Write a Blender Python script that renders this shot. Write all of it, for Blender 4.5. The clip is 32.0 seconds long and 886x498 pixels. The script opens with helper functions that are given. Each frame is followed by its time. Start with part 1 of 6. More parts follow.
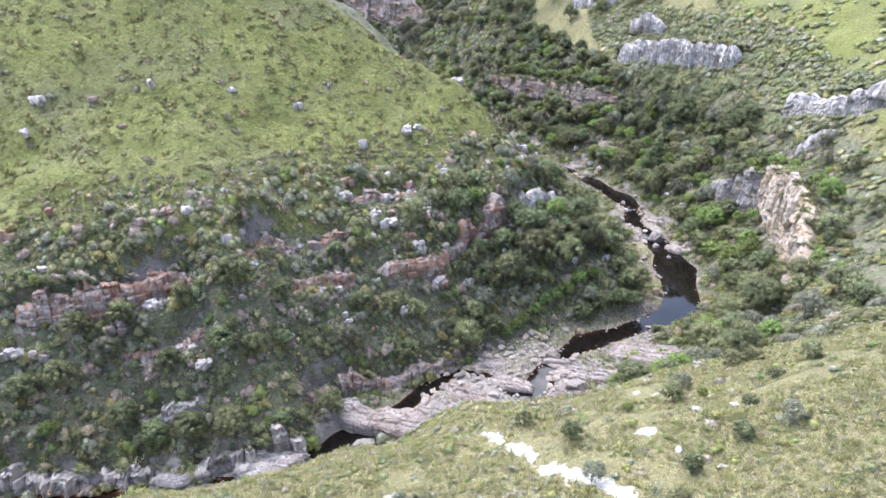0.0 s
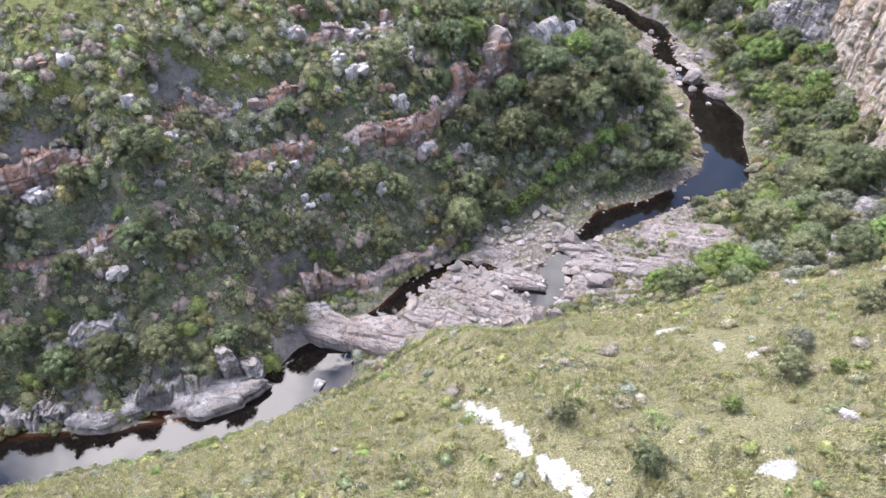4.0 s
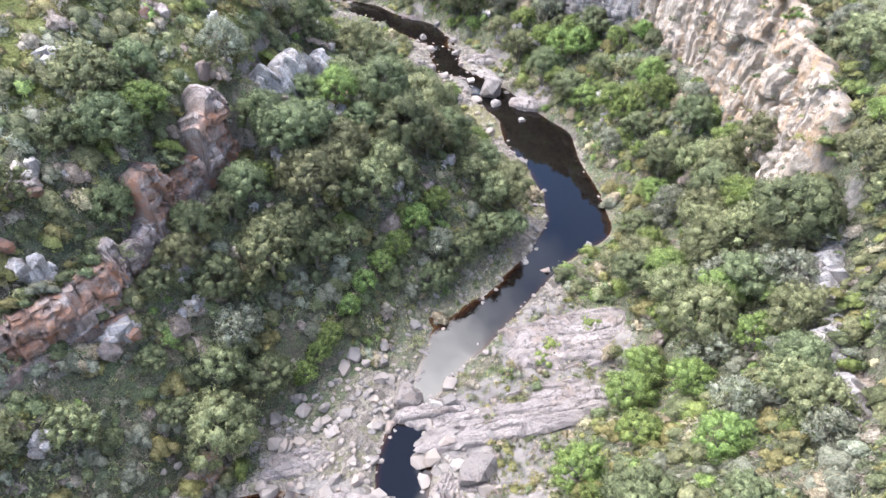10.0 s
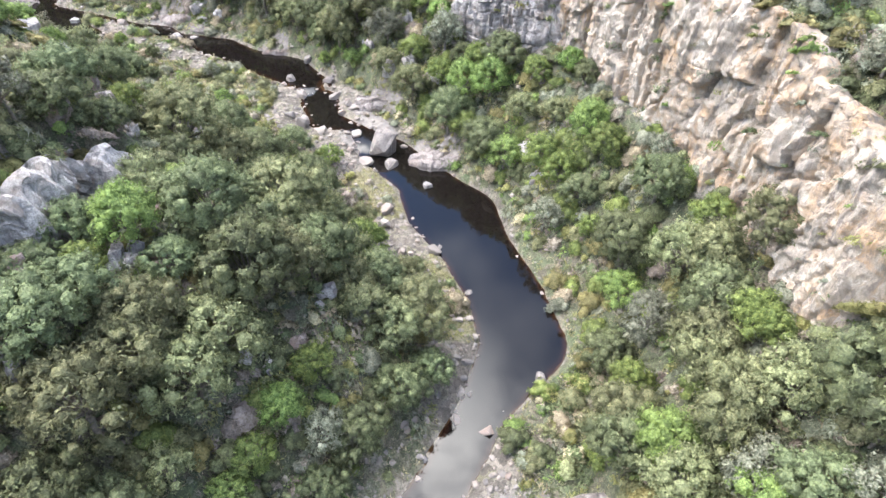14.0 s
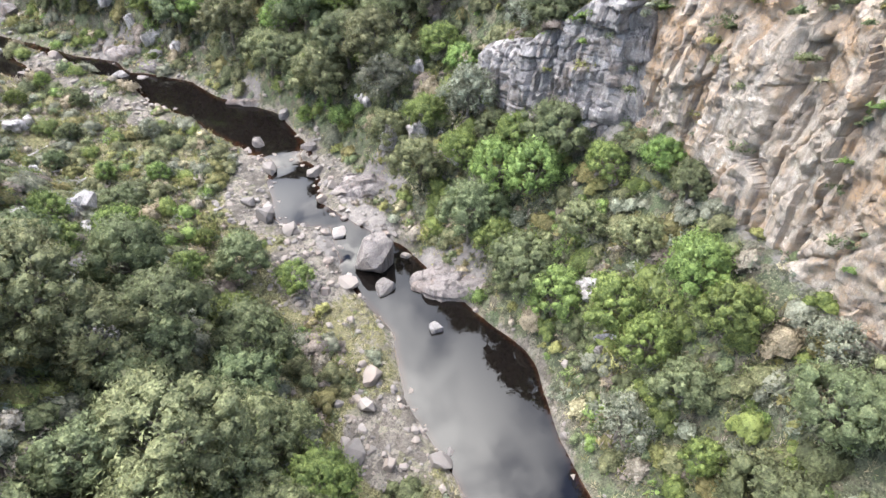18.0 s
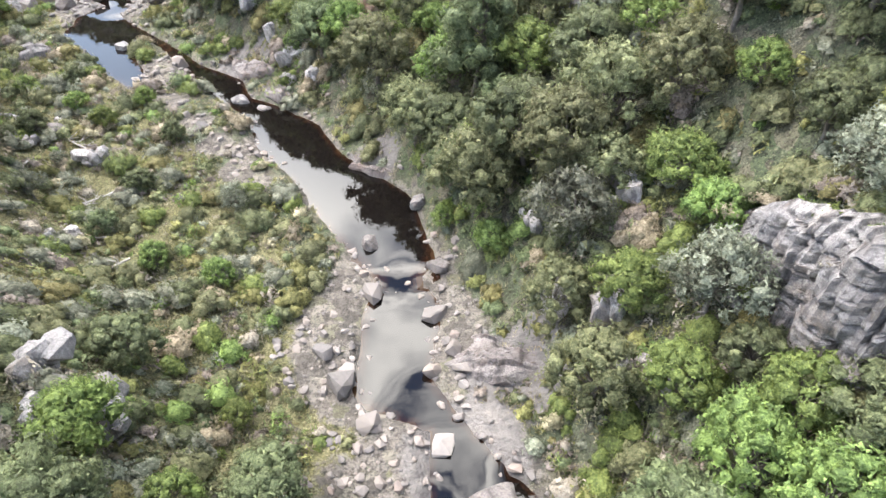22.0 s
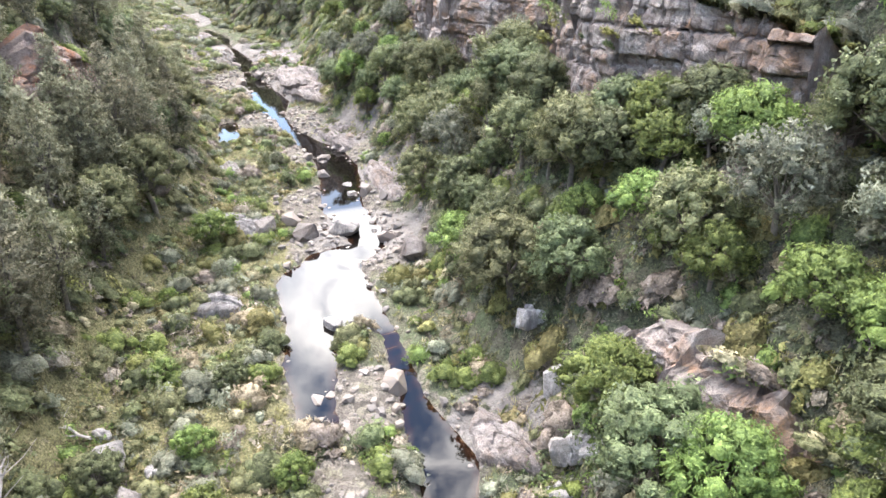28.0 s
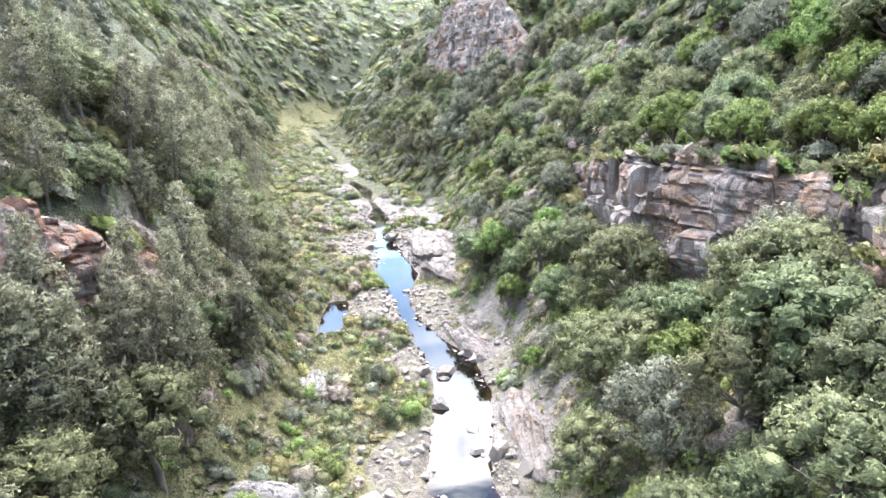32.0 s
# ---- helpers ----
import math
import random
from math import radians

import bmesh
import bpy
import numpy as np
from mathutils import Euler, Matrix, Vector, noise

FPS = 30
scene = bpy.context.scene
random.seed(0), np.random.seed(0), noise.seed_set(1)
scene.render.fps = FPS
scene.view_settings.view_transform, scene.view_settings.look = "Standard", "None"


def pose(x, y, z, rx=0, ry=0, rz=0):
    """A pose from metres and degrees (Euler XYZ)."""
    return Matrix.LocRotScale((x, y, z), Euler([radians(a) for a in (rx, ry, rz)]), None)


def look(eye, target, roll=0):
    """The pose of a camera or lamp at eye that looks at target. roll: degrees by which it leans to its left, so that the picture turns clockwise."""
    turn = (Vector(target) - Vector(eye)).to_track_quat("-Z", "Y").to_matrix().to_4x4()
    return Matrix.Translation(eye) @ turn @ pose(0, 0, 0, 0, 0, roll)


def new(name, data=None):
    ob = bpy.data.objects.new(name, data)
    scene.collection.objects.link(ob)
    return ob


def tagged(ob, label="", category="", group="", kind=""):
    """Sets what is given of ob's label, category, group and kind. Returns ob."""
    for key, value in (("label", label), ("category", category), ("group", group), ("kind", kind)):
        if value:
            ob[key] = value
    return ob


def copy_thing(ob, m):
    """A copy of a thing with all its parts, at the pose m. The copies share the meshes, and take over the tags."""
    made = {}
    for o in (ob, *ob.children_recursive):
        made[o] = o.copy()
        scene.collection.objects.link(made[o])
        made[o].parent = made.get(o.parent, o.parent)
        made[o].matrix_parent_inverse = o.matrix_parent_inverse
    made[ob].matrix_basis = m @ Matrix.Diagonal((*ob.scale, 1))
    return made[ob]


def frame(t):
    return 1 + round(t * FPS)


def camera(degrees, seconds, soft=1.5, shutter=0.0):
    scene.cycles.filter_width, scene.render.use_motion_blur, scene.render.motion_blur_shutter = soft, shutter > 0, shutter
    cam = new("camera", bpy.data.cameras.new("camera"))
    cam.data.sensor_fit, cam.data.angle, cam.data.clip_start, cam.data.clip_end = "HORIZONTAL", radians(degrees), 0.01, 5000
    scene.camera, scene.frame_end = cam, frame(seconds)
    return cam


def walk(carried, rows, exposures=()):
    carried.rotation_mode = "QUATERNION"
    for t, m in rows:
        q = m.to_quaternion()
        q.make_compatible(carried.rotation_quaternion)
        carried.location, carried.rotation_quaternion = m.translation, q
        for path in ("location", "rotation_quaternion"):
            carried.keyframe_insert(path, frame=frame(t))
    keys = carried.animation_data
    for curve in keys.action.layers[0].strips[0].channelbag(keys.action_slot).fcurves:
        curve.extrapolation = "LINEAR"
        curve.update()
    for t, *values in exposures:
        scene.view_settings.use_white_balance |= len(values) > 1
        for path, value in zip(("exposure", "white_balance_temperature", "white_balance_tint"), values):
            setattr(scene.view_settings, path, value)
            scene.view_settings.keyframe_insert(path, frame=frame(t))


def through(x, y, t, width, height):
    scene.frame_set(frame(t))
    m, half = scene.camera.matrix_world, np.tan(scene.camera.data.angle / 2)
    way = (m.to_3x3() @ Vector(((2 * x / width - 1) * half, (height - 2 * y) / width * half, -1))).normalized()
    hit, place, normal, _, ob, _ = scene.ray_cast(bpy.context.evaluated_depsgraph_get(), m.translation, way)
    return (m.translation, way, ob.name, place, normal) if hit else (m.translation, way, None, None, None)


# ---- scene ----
cam = camera(69.4, 32.0)
METRES, EYE, TILT, LEAN, TURN = 150.0, 52.0, -27.0, 0.0, 0.0
ROWS = [
    (0.0, 0.0, 0.0, 0.0, 0.0, 0.0, -0.0),
    (0.5, -0.0001, 0.014, 0.003, 0.04, -7.45, 0.04),
    (1.0, -0.0006, 0.0291, 0.0057, 0.04, -14.26, 0.1),
    (1.5, -0.0011, 0.0448, 0.0088, 0.01, -15.26, 0.08),
    (2.0, -0.0013, 0.0609, 0.0108, 0.0, -15.22, 0.08),
    (2.5, -0.0015, 0.0777, 0.0124, 0.0, -15.19, 0.07),
    (4.5, 0.0003, 0.144, 0.0223, -2.24, -15.24, 1.23),
    (5.0, 0.0014, 0.1603, 0.025, -3.76, -15.26, 1.96),
    (5.5, 0.0034, 0.1763, 0.0274, -5.48, -15.3, 2.86),
    (6.0, 0.0057, 0.1923, 0.0297, -7.27, -15.38, 3.73),
    (6.5, 0.0091, 0.2081, 0.0318, -8.99, -15.45, 4.66),
    (7.0, 0.0124, 0.2241, 0.0342, -10.8, -15.62, 5.5),
    (7.5, 0.0166, 0.2398, 0.0364, -12.56, -15.78, 6.38),
    (8.0, 0.0213, 0.2552, 0.0384, -14.32, -15.95, 7.26),
    (8.5, 0.0265, 0.2705, 0.0404, -16.09, -16.18, 8.14),
    (9.0, 0.0322, 0.2854, 0.042, -17.82, -16.34, 9.01),
    (9.5, 0.0377, 0.3008, 0.0443, -19.7, -16.74, 9.79),
    (10.0, 0.044, 0.3155, 0.0463, -21.48, -17.06, 10.61),
    (10.5, 0.0512, 0.3296, 0.048, -23.19, -17.33, 11.47),
    (11.0, 0.058, 0.3439, 0.0503, -25.07, -17.76, 12.23),
    (11.5, 0.0656, 0.3575, 0.0526, -26.91, -18.2, 13.02),
    (12.0, 0.0741, 0.3706, 0.0547, -28.66, -18.59, 13.8),
    (12.5, 0.0826, 0.3837, 0.0572, -30.23, -18.99, 14.42),
    (13.0, 0.0911, 0.3964, 0.0602, -30.54, -19.06, 14.51),
    (13.5, 0.0997, 0.4091, 0.0637, -30.58, -19.08, 14.49),
    (14.0, 0.1085, 0.4217, 0.0672, -30.56, -19.06, 14.48),
    (14.5, 0.1174, 0.4345, 0.0708, -30.53, -19.07, 14.48),
    (16.5, 0.153, 0.4886, 0.0819, -30.57, -19.07, 14.37),
    (17.0, 0.1618, 0.5024, 0.0841, -30.43, -19.03, 14.28),
    (17.5, 0.1707, 0.516, 0.0868, -29.86, -18.9, 14.08),
    (18.0, 0.1792, 0.5297, 0.0896, -28.39, -18.55, 13.49),
    (18.5, 0.1871, 0.5433, 0.0927, -26.84, -18.21, 12.81),
    (19.0, 0.1947, 0.5572, 0.0959, -25.3, -17.9, 12.13),
    (19.5, 0.202, 0.5713, 0.0991, -23.75, -17.61, 11.47),
    (20.0, 0.2086, 0.5853, 0.1024, -22.21, -17.33, 10.74),
    (20.5, 0.2147, 0.5995, 0.1057, -20.58, -17.03, 9.99),
    (21.0, 0.2203, 0.6139, 0.1091, -17.98, -16.62, 8.79),
    (21.5, 0.2253, 0.6283, 0.1126, -14.35, -16.19, 7.14),
    (22.0, 0.2291, 0.6426, 0.1162, -11.38, -15.83, 5.73),
    (22.5, 0.2318, 0.6567, 0.1202, -8.44, -15.57, 4.2),
    (23.0, 0.2339, 0.6708, 0.1245, -4.72, -14.8, 2.37),
    (23.5, 0.2346, 0.6846, 0.1285, -1.26, -13.14, 0.59),
    (24.0, 0.235, 0.6984, 0.1325, 0.67, -11.6, -0.38),
    (24.5, 0.2347, 0.7122, 0.1366, 2.51, -10.1, -1.34),
    (25.0, 0.2339, 0.7261, 0.1409, 4.46, -8.69, -2.33),
    (25.5, 0.2323, 0.7399, 0.1451, 6.41, -7.22, -3.34),
    (27.5, 0.2223, 0.7934, 0.1666, 11.52, -1.6, -6.02),
    (28.0, 0.2191, 0.8066, 0.1723, 13.01, -0.27, -6.71),
    (28.5, 0.2153, 0.8197, 0.1777, 14.52, 1.06, -7.45),
    (29.0, 0.2111, 0.8326, 0.1832, 16.23, 2.32, -8.27),
    (29.5, 0.2062, 0.8451, 0.1887, 18.71, 3.44, -9.43),
    (30.0, 0.2009, 0.8575, 0.1942, 20.58, 4.6, -10.29),
    (30.5, 0.1954, 0.8696, 0.1999, 21.56, 5.92, -10.75),
    (31.0, 0.1899, 0.8809, 0.2052, 22.53, 7.17, -11.21),
    (31.5, 0.1838, 0.8928, 0.2108, 23.89, 8.62, -11.82),
    (32.0, 0.1774, 0.9043, 0.2161, 25.27, 10.21, -12.43),
]
walk(cam, [(t, pose(0, 0, EYE, TILT, LEAN, TURN) @ pose(METRES * x, METRES * y, METRES * z, 90 + pitch, roll, yaw)) for t, x, y, z, yaw, pitch, roll in ROWS],
     [(0, 0.86, 6350, 14), (1, 0.56, 6450, 17), (2, 0.5, 6450, 18), (5, 0.8, 6400, 17), (9, 0.95, 6400, 15), (11, 1.07, 6450, 12), (13, 1.08, 6550, 10), (19, 0.8, 6650, 10), (24, 0.95, 6850, 9), (28, 1.16, 6850, 11), (32, 1.46, 6550, 9)])


# ---- world, sun, exposure ----
SUN_EL, SUN_AZ = 54.0, 292.0          # degrees: height, and compass turn from +y towards +x
world = bpy.data.worlds.new("sky")
scene.world = world
world.use_nodes = True
wn, wl = world.node_tree.nodes, world.node_tree.links
wn.clear()
w_out, w_bg, w_sky = wn.new("ShaderNodeOutputWorld"), wn.new("ShaderNodeBackground"), wn.new("ShaderNodeTexSky")
w_sky.sky_type, w_sky.sun_disc = "NISHITA", False
w_sky.air_density, w_sky.dust_density, w_sky.ozone_density = 1.5, 0.3, 3.0
w_sky.sun_elevation, w_sky.sun_rotation = radians(SUN_EL), radians(SUN_AZ)
w_noise, w_ramp, w_mix = wn.new("ShaderNodeTexNoise"), wn.new("ShaderNodeValToRGB"), wn.new("ShaderNodeMix")
w_noise.inputs["Scale"].default_value, w_noise.inputs["Detail"].default_value, w_noise.inputs["Roughness"].default_value = 2.6, 8.0, 0.55
w_ramp.color_ramp.elements[0].position, w_ramp.color_ramp.elements[1].position = 0.4, 0.53
w_mix.data_type = "RGBA"
# the clouds stand overhead and thin out to blue lower down
w_near, w_glow, w_cloud = wn.new("ShaderNodeTexGradient"), wn.new("ShaderNodeValToRGB"), wn.new("ShaderNodeMix")
w_near.gradient_type = "SPHERICAL"
az, el = radians(325.0), radians(64.0)
w_near.texture_mapping.scale = (0.62, 0.62, 0.62)
w_near.texture_mapping.translation = (-0.62 * math.sin(az) * math.cos(el), -0.62 * math.cos(az) * math.cos(el), -0.62 * math.sin(el))
w_glow.color_ramp.elements[0].position, w_glow.color_ramp.elements[1].position = 0.4, 0.8
w_cloud.data_type = "RGBA"
w_cloud.inputs[6].default_value, w_cloud.inputs[7].default_value = (45.0, 46.0, 48.0, 1), (84.0, 83.5, 83.0, 1)
wl.new(w_near.outputs[0], w_glow.inputs[0])
wl.new(w_glow.outputs[0], w_cloud.inputs[0])
wl.new(w_cloud.outputs[2], w_mix.inputs[7])
wl.new(w_noise.outputs[0], w_ramp.inputs[0])
w_high, w_fac = wn.new("ShaderNodeValToRGB"), wn.new("ShaderNodeMath")
w_high.color_ramp.elements[0].position, w_high.color_ramp.elements[1].position = 0.56, 0.66
w_high.color_ramp.elements[0].color = (0.12, 0.12, 0.12, 1)
w_fac.operation = "MULTIPLY"
wl.new(w_near.outputs[0], w_high.inputs[0])
wl.new(w_high.outputs[0], w_fac.inputs[0])
wl.new(w_ramp.outputs[0], w_fac.inputs[1])
wl.new(w_fac.outputs[0], w_mix.inputs[0])
w_deep = wn.new("ShaderNodeMix")
w_deep.data_type, w_deep.blend_type = "RGBA", "MULTIPLY"
w_deep.inputs[0].default_value, w_deep.inputs[7].default_value = 1.0, (1.05, 1.4, 1.8, 1)
wl.new(w_sky.outputs[0], w_deep.inputs[6])
wl.new(w_deep.outputs[2], w_mix.inputs[6])
wl.new(w_mix.outputs[2], w_bg.inputs[0])
wl.new(w_bg.outputs[0], w_out.inputs[0])
w_bg.inputs[1].default_value = 0.15

sun = new("sun", bpy.data.lights.new("sun", "SUN"))
sun.data.energy, sun.data.angle, sun.data.color = 1.22, radians(7.0), (1.0, 0.975, 0.975)
a = radians(SUN_AZ)
sun.matrix_world = look((0, 0, 200), (0 - 100 * math.sin(a) * math.cos(radians(SUN_EL)), -100 * math.cos(a) * math.cos(radians(SUN_EL)), 200 - 100 * math.sin(radians(SUN_EL))))


# ---- materials ----
def nodes_of(name):
    m = bpy.data.materials.new(name)
    m.use_nodes = True
    nt = m.node_tree
    return m, nt.nodes, nt.links, nt.nodes["Principled BSDF"]


def noise_node(n, l, vec, scale, detail=5.0, rough=0.6):
    k = n.new("ShaderNodeTexNoise")
    k.inputs["Scale"].default_value, k.inputs["Detail"].default_value, k.inputs["Roughness"].default_value = scale, detail, rough
    if vec is not None:
        l.new(vec, k.inputs["Vector"])
    return k.outputs[0]


def ramp_node(n, l, fac, stops):
    r = n.new("ShaderNodeValToRGB")
    el = r.color_ramp.elements
    while len(el) < len(stops):
        el.new(0.5)
    for e, (p, c) in zip(el, stops):
        e.position, e.color = p, (*c, 1) if len(c) == 3 else c
    l.new(fac, r.inputs[0])
    return r.outputs[0]


def mix_node(n, l, fac, a, b, mode="MIX"):
    k = n.new("ShaderNodeMix")
    k.data_type, k.blend_type = "RGBA", mode
    for sock, v in ((0, fac), (6, a), (7, b)):
        if isinstance(v, (int, float)):
            k.inputs[sock].default_value = v
        elif isinstance(v, tuple):
            k.inputs[sock].default_value = (*v, 1)
        else:
            l.new(v, k.inputs[sock])
    return k.outputs[2]


def math_node(n, l, op, a, b=0.0, clamp=False):
    k = n.new("ShaderNodeMath")
    k.operation, k.use_clamp = op, clamp
    for i, v in enumerate((a, b)):
        if isinstance(v, (int, float)):
            k.inputs[i].default_value = v
        else:
            l.new(v, k.inputs[i])
    return k.outputs[0]


def bump_node(n, l, height, bsdf, strength=0.5, distance=0.1):
    k = n.new("ShaderNodeBump")
    k.inputs["Strength"].default_value, k.inputs["Distance"].default_value = strength, distance
    l.new(height, k.inputs["Height"])
    l.new(k.outputs[0], bsdf.inputs["Normal"])


def position(n):
    return n.new("ShaderNodeNewGeometry").outputs["Position"]


def mapped(n, l, vec, scale, turn=(0, 0, 0)):
    k = n.new("ShaderNodeMapping")
    k.inputs["Scale"].default_value = scale
    k.inputs["Rotation"].default_value = turn
    l.new(vec, k.inputs["Vector"])
    return k.outputs[0]


def leaf_material(name, dark, light, through=0.25, ragged=0.0):
    """Foliage: each leaf its own tone, down to painted shade between leaves, each plant its own cast; loose sprays are
    ragged, with gaps between their leaves.
    """
    m, n, l, b = nodes_of(name)
    geo, info = n.new("ShaderNodeNewGeometry"), n.new("ShaderNodeObjectInfo")
    vo, one = n.new("ShaderNodeTexVoronoi"), n.new("ShaderNodeSeparateColor")
    vo.inputs["Scale"].default_value = 12.5
    l.new(geo.outputs["Position"], vo.inputs["Vector"])
    l.new(vo.outputs["Color"], one.inputs[0])
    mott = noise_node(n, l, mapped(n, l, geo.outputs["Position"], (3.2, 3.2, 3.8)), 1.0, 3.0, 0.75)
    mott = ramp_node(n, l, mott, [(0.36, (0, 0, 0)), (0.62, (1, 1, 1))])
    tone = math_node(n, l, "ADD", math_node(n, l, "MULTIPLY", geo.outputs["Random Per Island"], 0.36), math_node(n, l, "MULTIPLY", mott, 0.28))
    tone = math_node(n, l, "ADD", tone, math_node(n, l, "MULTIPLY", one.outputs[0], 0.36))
    # darkest tone paints in the shade of gaps between leaves
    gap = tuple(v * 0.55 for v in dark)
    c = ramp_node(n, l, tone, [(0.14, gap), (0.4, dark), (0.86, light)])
    cast = noise_node(n, l, mapped(n, l, geo.outputs["Position"], (0.45, 0.45, 0.45)), 1.0, 2.0)
    c = mix_node(n, l, math_node(n, l, "MULTIPLY", cast, 0.7), c, mix_node(n, l, 0.5, c, (0.165, 0.16, 0.1)))
    hs = n.new("ShaderNodeHueSaturation")
    l.new(math_node(n, l, "MULTIPLY_ADD", info.outputs["Random"], 0.5), hs.inputs["Value"])
    hs.inputs["Value"].links[0].from_node.inputs[2].default_value = 0.75
    l.new(math_node(n, l, "MULTIPLY_ADD", info.outputs["Random"], 0.04), hs.inputs["Hue"])
    hs.inputs["Hue"].links[0].from_node.inputs[2].default_value = 0.475
    hs.inputs["Saturation"].default_value = 1.0
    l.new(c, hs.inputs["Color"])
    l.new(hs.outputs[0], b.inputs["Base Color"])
    b.inputs["Roughness"].default_value = 0.65
    b.inputs["Specular IOR Level"].default_value = 0.25
    bump_node(n, l, math_node(n, l, "SUBTRACT", one.outputs[1], vo.outputs["Distance"]), b, 0.7, 0.06)
    # leaves of a clump lie along its rounded outside
    lay, turn, blend, norm = n.new("ShaderNodeAttribute"), n.new("ShaderNodeVectorTransform"), n.new("ShaderNodeVectorMath"), n.new("ShaderNodeVectorMath")
    lay.attribute_name, turn.vector_type, turn.convert_from, turn.convert_to = "lay", "NORMAL", "OBJECT", "WORLD"
    blend.operation, norm.operation = "MULTIPLY_ADD", "NORMALIZE"
    l.new(lay.outputs["Vector"], turn.inputs[0])
    l.new(turn.outputs[0], blend.inputs[0])
    blend.inputs[1].default_value = (2.2, 2.2, 2.2)
    l.new(geo.outputs["Normal"], blend.inputs[2])
    l.new(blend.outputs[0], norm.inputs[0])
    l.new(norm.outputs[0], b.inputs["Normal"].links[0].from_node.inputs["Normal"])
    t, mx = n.new("ShaderNodeBsdfTranslucent"), n.new("ShaderNodeMixShader")
    l.new(hs.outputs[0], t.inputs[0])
    mx.inputs[0].default_value = through
    l.new(b.outputs[0], mx.inputs[1])
    l.new(t.outputs[0], mx.inputs[2])
    last = mx.outputs[0]
    if ragged:
        clear_, cut = n.new("ShaderNodeBsdfTransparent"), n.new("ShaderNodeMixShader")
        l.new(math_node(n, l, "LESS_THAN", one.outputs[2], ragged), cut.inputs[0])
        l.new(last, cut.inputs[1])
        l.new(clear_.outputs[0], cut.inputs[2])
        last = cut.outputs[0]
    l.new(last, n["Material Output"].inputs[0])
    return m


def rock_material(name, pale, mid, stain, dark, stain_at=0.55, bed=(0.35, 0.35, 2.2), crust=0.5):
    """Jointed sandstone: each block its own tone, iron stain, pale lichen crust, dark water streaks and open joints."""
    m, n, l, b = nodes_of(name)
    p = position(n)
    geo, info = n.new("ShaderNodeNewGeometry"), n.new("ShaderNodeObjectInfo")
    blk, joint = n.new("ShaderNodeAttribute"), n.new("ShaderNodeAttribute")
    blk.attribute_name, joint.attribute_name = "block", "joint"
    own = math_node(n, l, "FRACT", math_node(n, l, "ADD", blk.outputs["Fac"], math_node(n, l, "ADD", geo.outputs["Random Per Island"], info.outputs["Random"])))
    big = noise_node(n, l, mapped(n, l, p, (0.22, 0.22, 0.3)), 1.0, 4.0, 0.6)
    mids = noise_node(n, l, mapped(n, l, p, (1.1, 1.1, 1.1)), 1.0, 5.0, 0.65)
    beds = noise_node(n, l, mapped(n, l, p, tuple(v * 2.2 for v in bed), (0.12, 0.06, 0)), 1.0, 5.0, 0.7)
    streak = noise_node(n, l, mapped(n, l, p, (2.2, 2.2, 0.22)), 1.0, 5.0, 0.7)
    fine = noise_node(n, l, mapped(n, l, p, (6.0, 6.0, 7.0)), 1.0, 6.0, 0.75)
    grain = noise_node(n, l, mapped(n, l, p, (17.0, 17.0, 19.0)), 1.0, 4.0, 0.7)
    bright = tuple(min(v * 1.3, 0.75) for v in pale)
    half = tuple(0.5 * (u + v) for u, v in zip(stain, mid))
    c = ramp_node(n, l, own, [(0.0, mid), (0.22, pale), (0.45, tuple(v * 0.88 for v in mid)), (0.62, bright), (0.8, half), (1.0, mid)])
    c = mix_node(n, l, ramp_node(n, l, beds, [(0.42, (0, 0, 0)), (0.6, (0.75, 0.75, 0.75))]), c, mix_node(n, l, own, mid, pale))
    rust = math_node(n, l, "ADD", big, math_node(n, l, "MULTIPLY", math_node(n, l, "SUBTRACT", own, 0.5), 0.16))
    c = mix_node(n, l, ramp_node(n, l, rust, [(stain_at - 0.03, (0, 0, 0)), (stain_at + 0.07, (0.9, 0.9, 0.9))]), c, mix_node(n, l, ramp_node(n, l, mids, [(0.38, (0, 0, 0)), (0.6, (1, 1, 1))]), stain, mid))
    c = mix_node(n, l, ramp_node(n, l, streak, [(0.52, (0, 0, 0)), (0.64, (0.85, 0.85, 0.85))]), c, dark)
    c = mix_node(n, l, ramp_node(n, l, mids, [(0.55, (0, 0, 0)), (0.66, (crust, crust, crust))]), c, mix_node(n, l, fine, pale, bright))
    c = mix_node(n, l, ramp_node(n, l, fine, [(0.34, (0.75, 0.75, 0.75)), (0.5, (0, 0, 0))]), c, mix_node(n, l, 0.4, dark, mid))
    c = mix_node(n, l, ramp_node(n, l, grain, [(0.36, (0.7, 0.7, 0.7)), (0.54, (0, 0, 0))]), c, mix_node(n, l, 0.5, dark, mid))
    vo = n.new("ShaderNodeTexVoronoi")
    vo.feature = "DISTANCE_TO_EDGE"
    vo.inputs["Scale"].default_value = 1.0
    warp = n.new("ShaderNodeVectorMath")
    warp.operation = "ADD"
    wob = n.new("ShaderNodeTexNoise")
    wob.inputs["Scale"].default_value, wob.inputs["Detail"].default_value = 1.3, 4.0
    l.new(p, wob.inputs["Vector"])
    l.new(mapped(n, l, p, (1.1, 1.1, 1.1 * (bed[2] / bed[0]) ** 0.5)), warp.inputs[0])
    l.new(wob.outputs["Color"], warp.inputs[1])
    l.new(warp.outputs[0], vo.inputs["Vector"])
    crack = ramp_node(n, l, vo.outputs["Distance"], [(0.0, (1, 1, 1)), (0.03, (0, 0, 0))])
    crack = math_node(n, l, "MULTIPLY", crack, ramp_node(n, l, big, [(0.5, (0, 0, 0)), (0.66, (0.45, 0.45, 0.45))]))
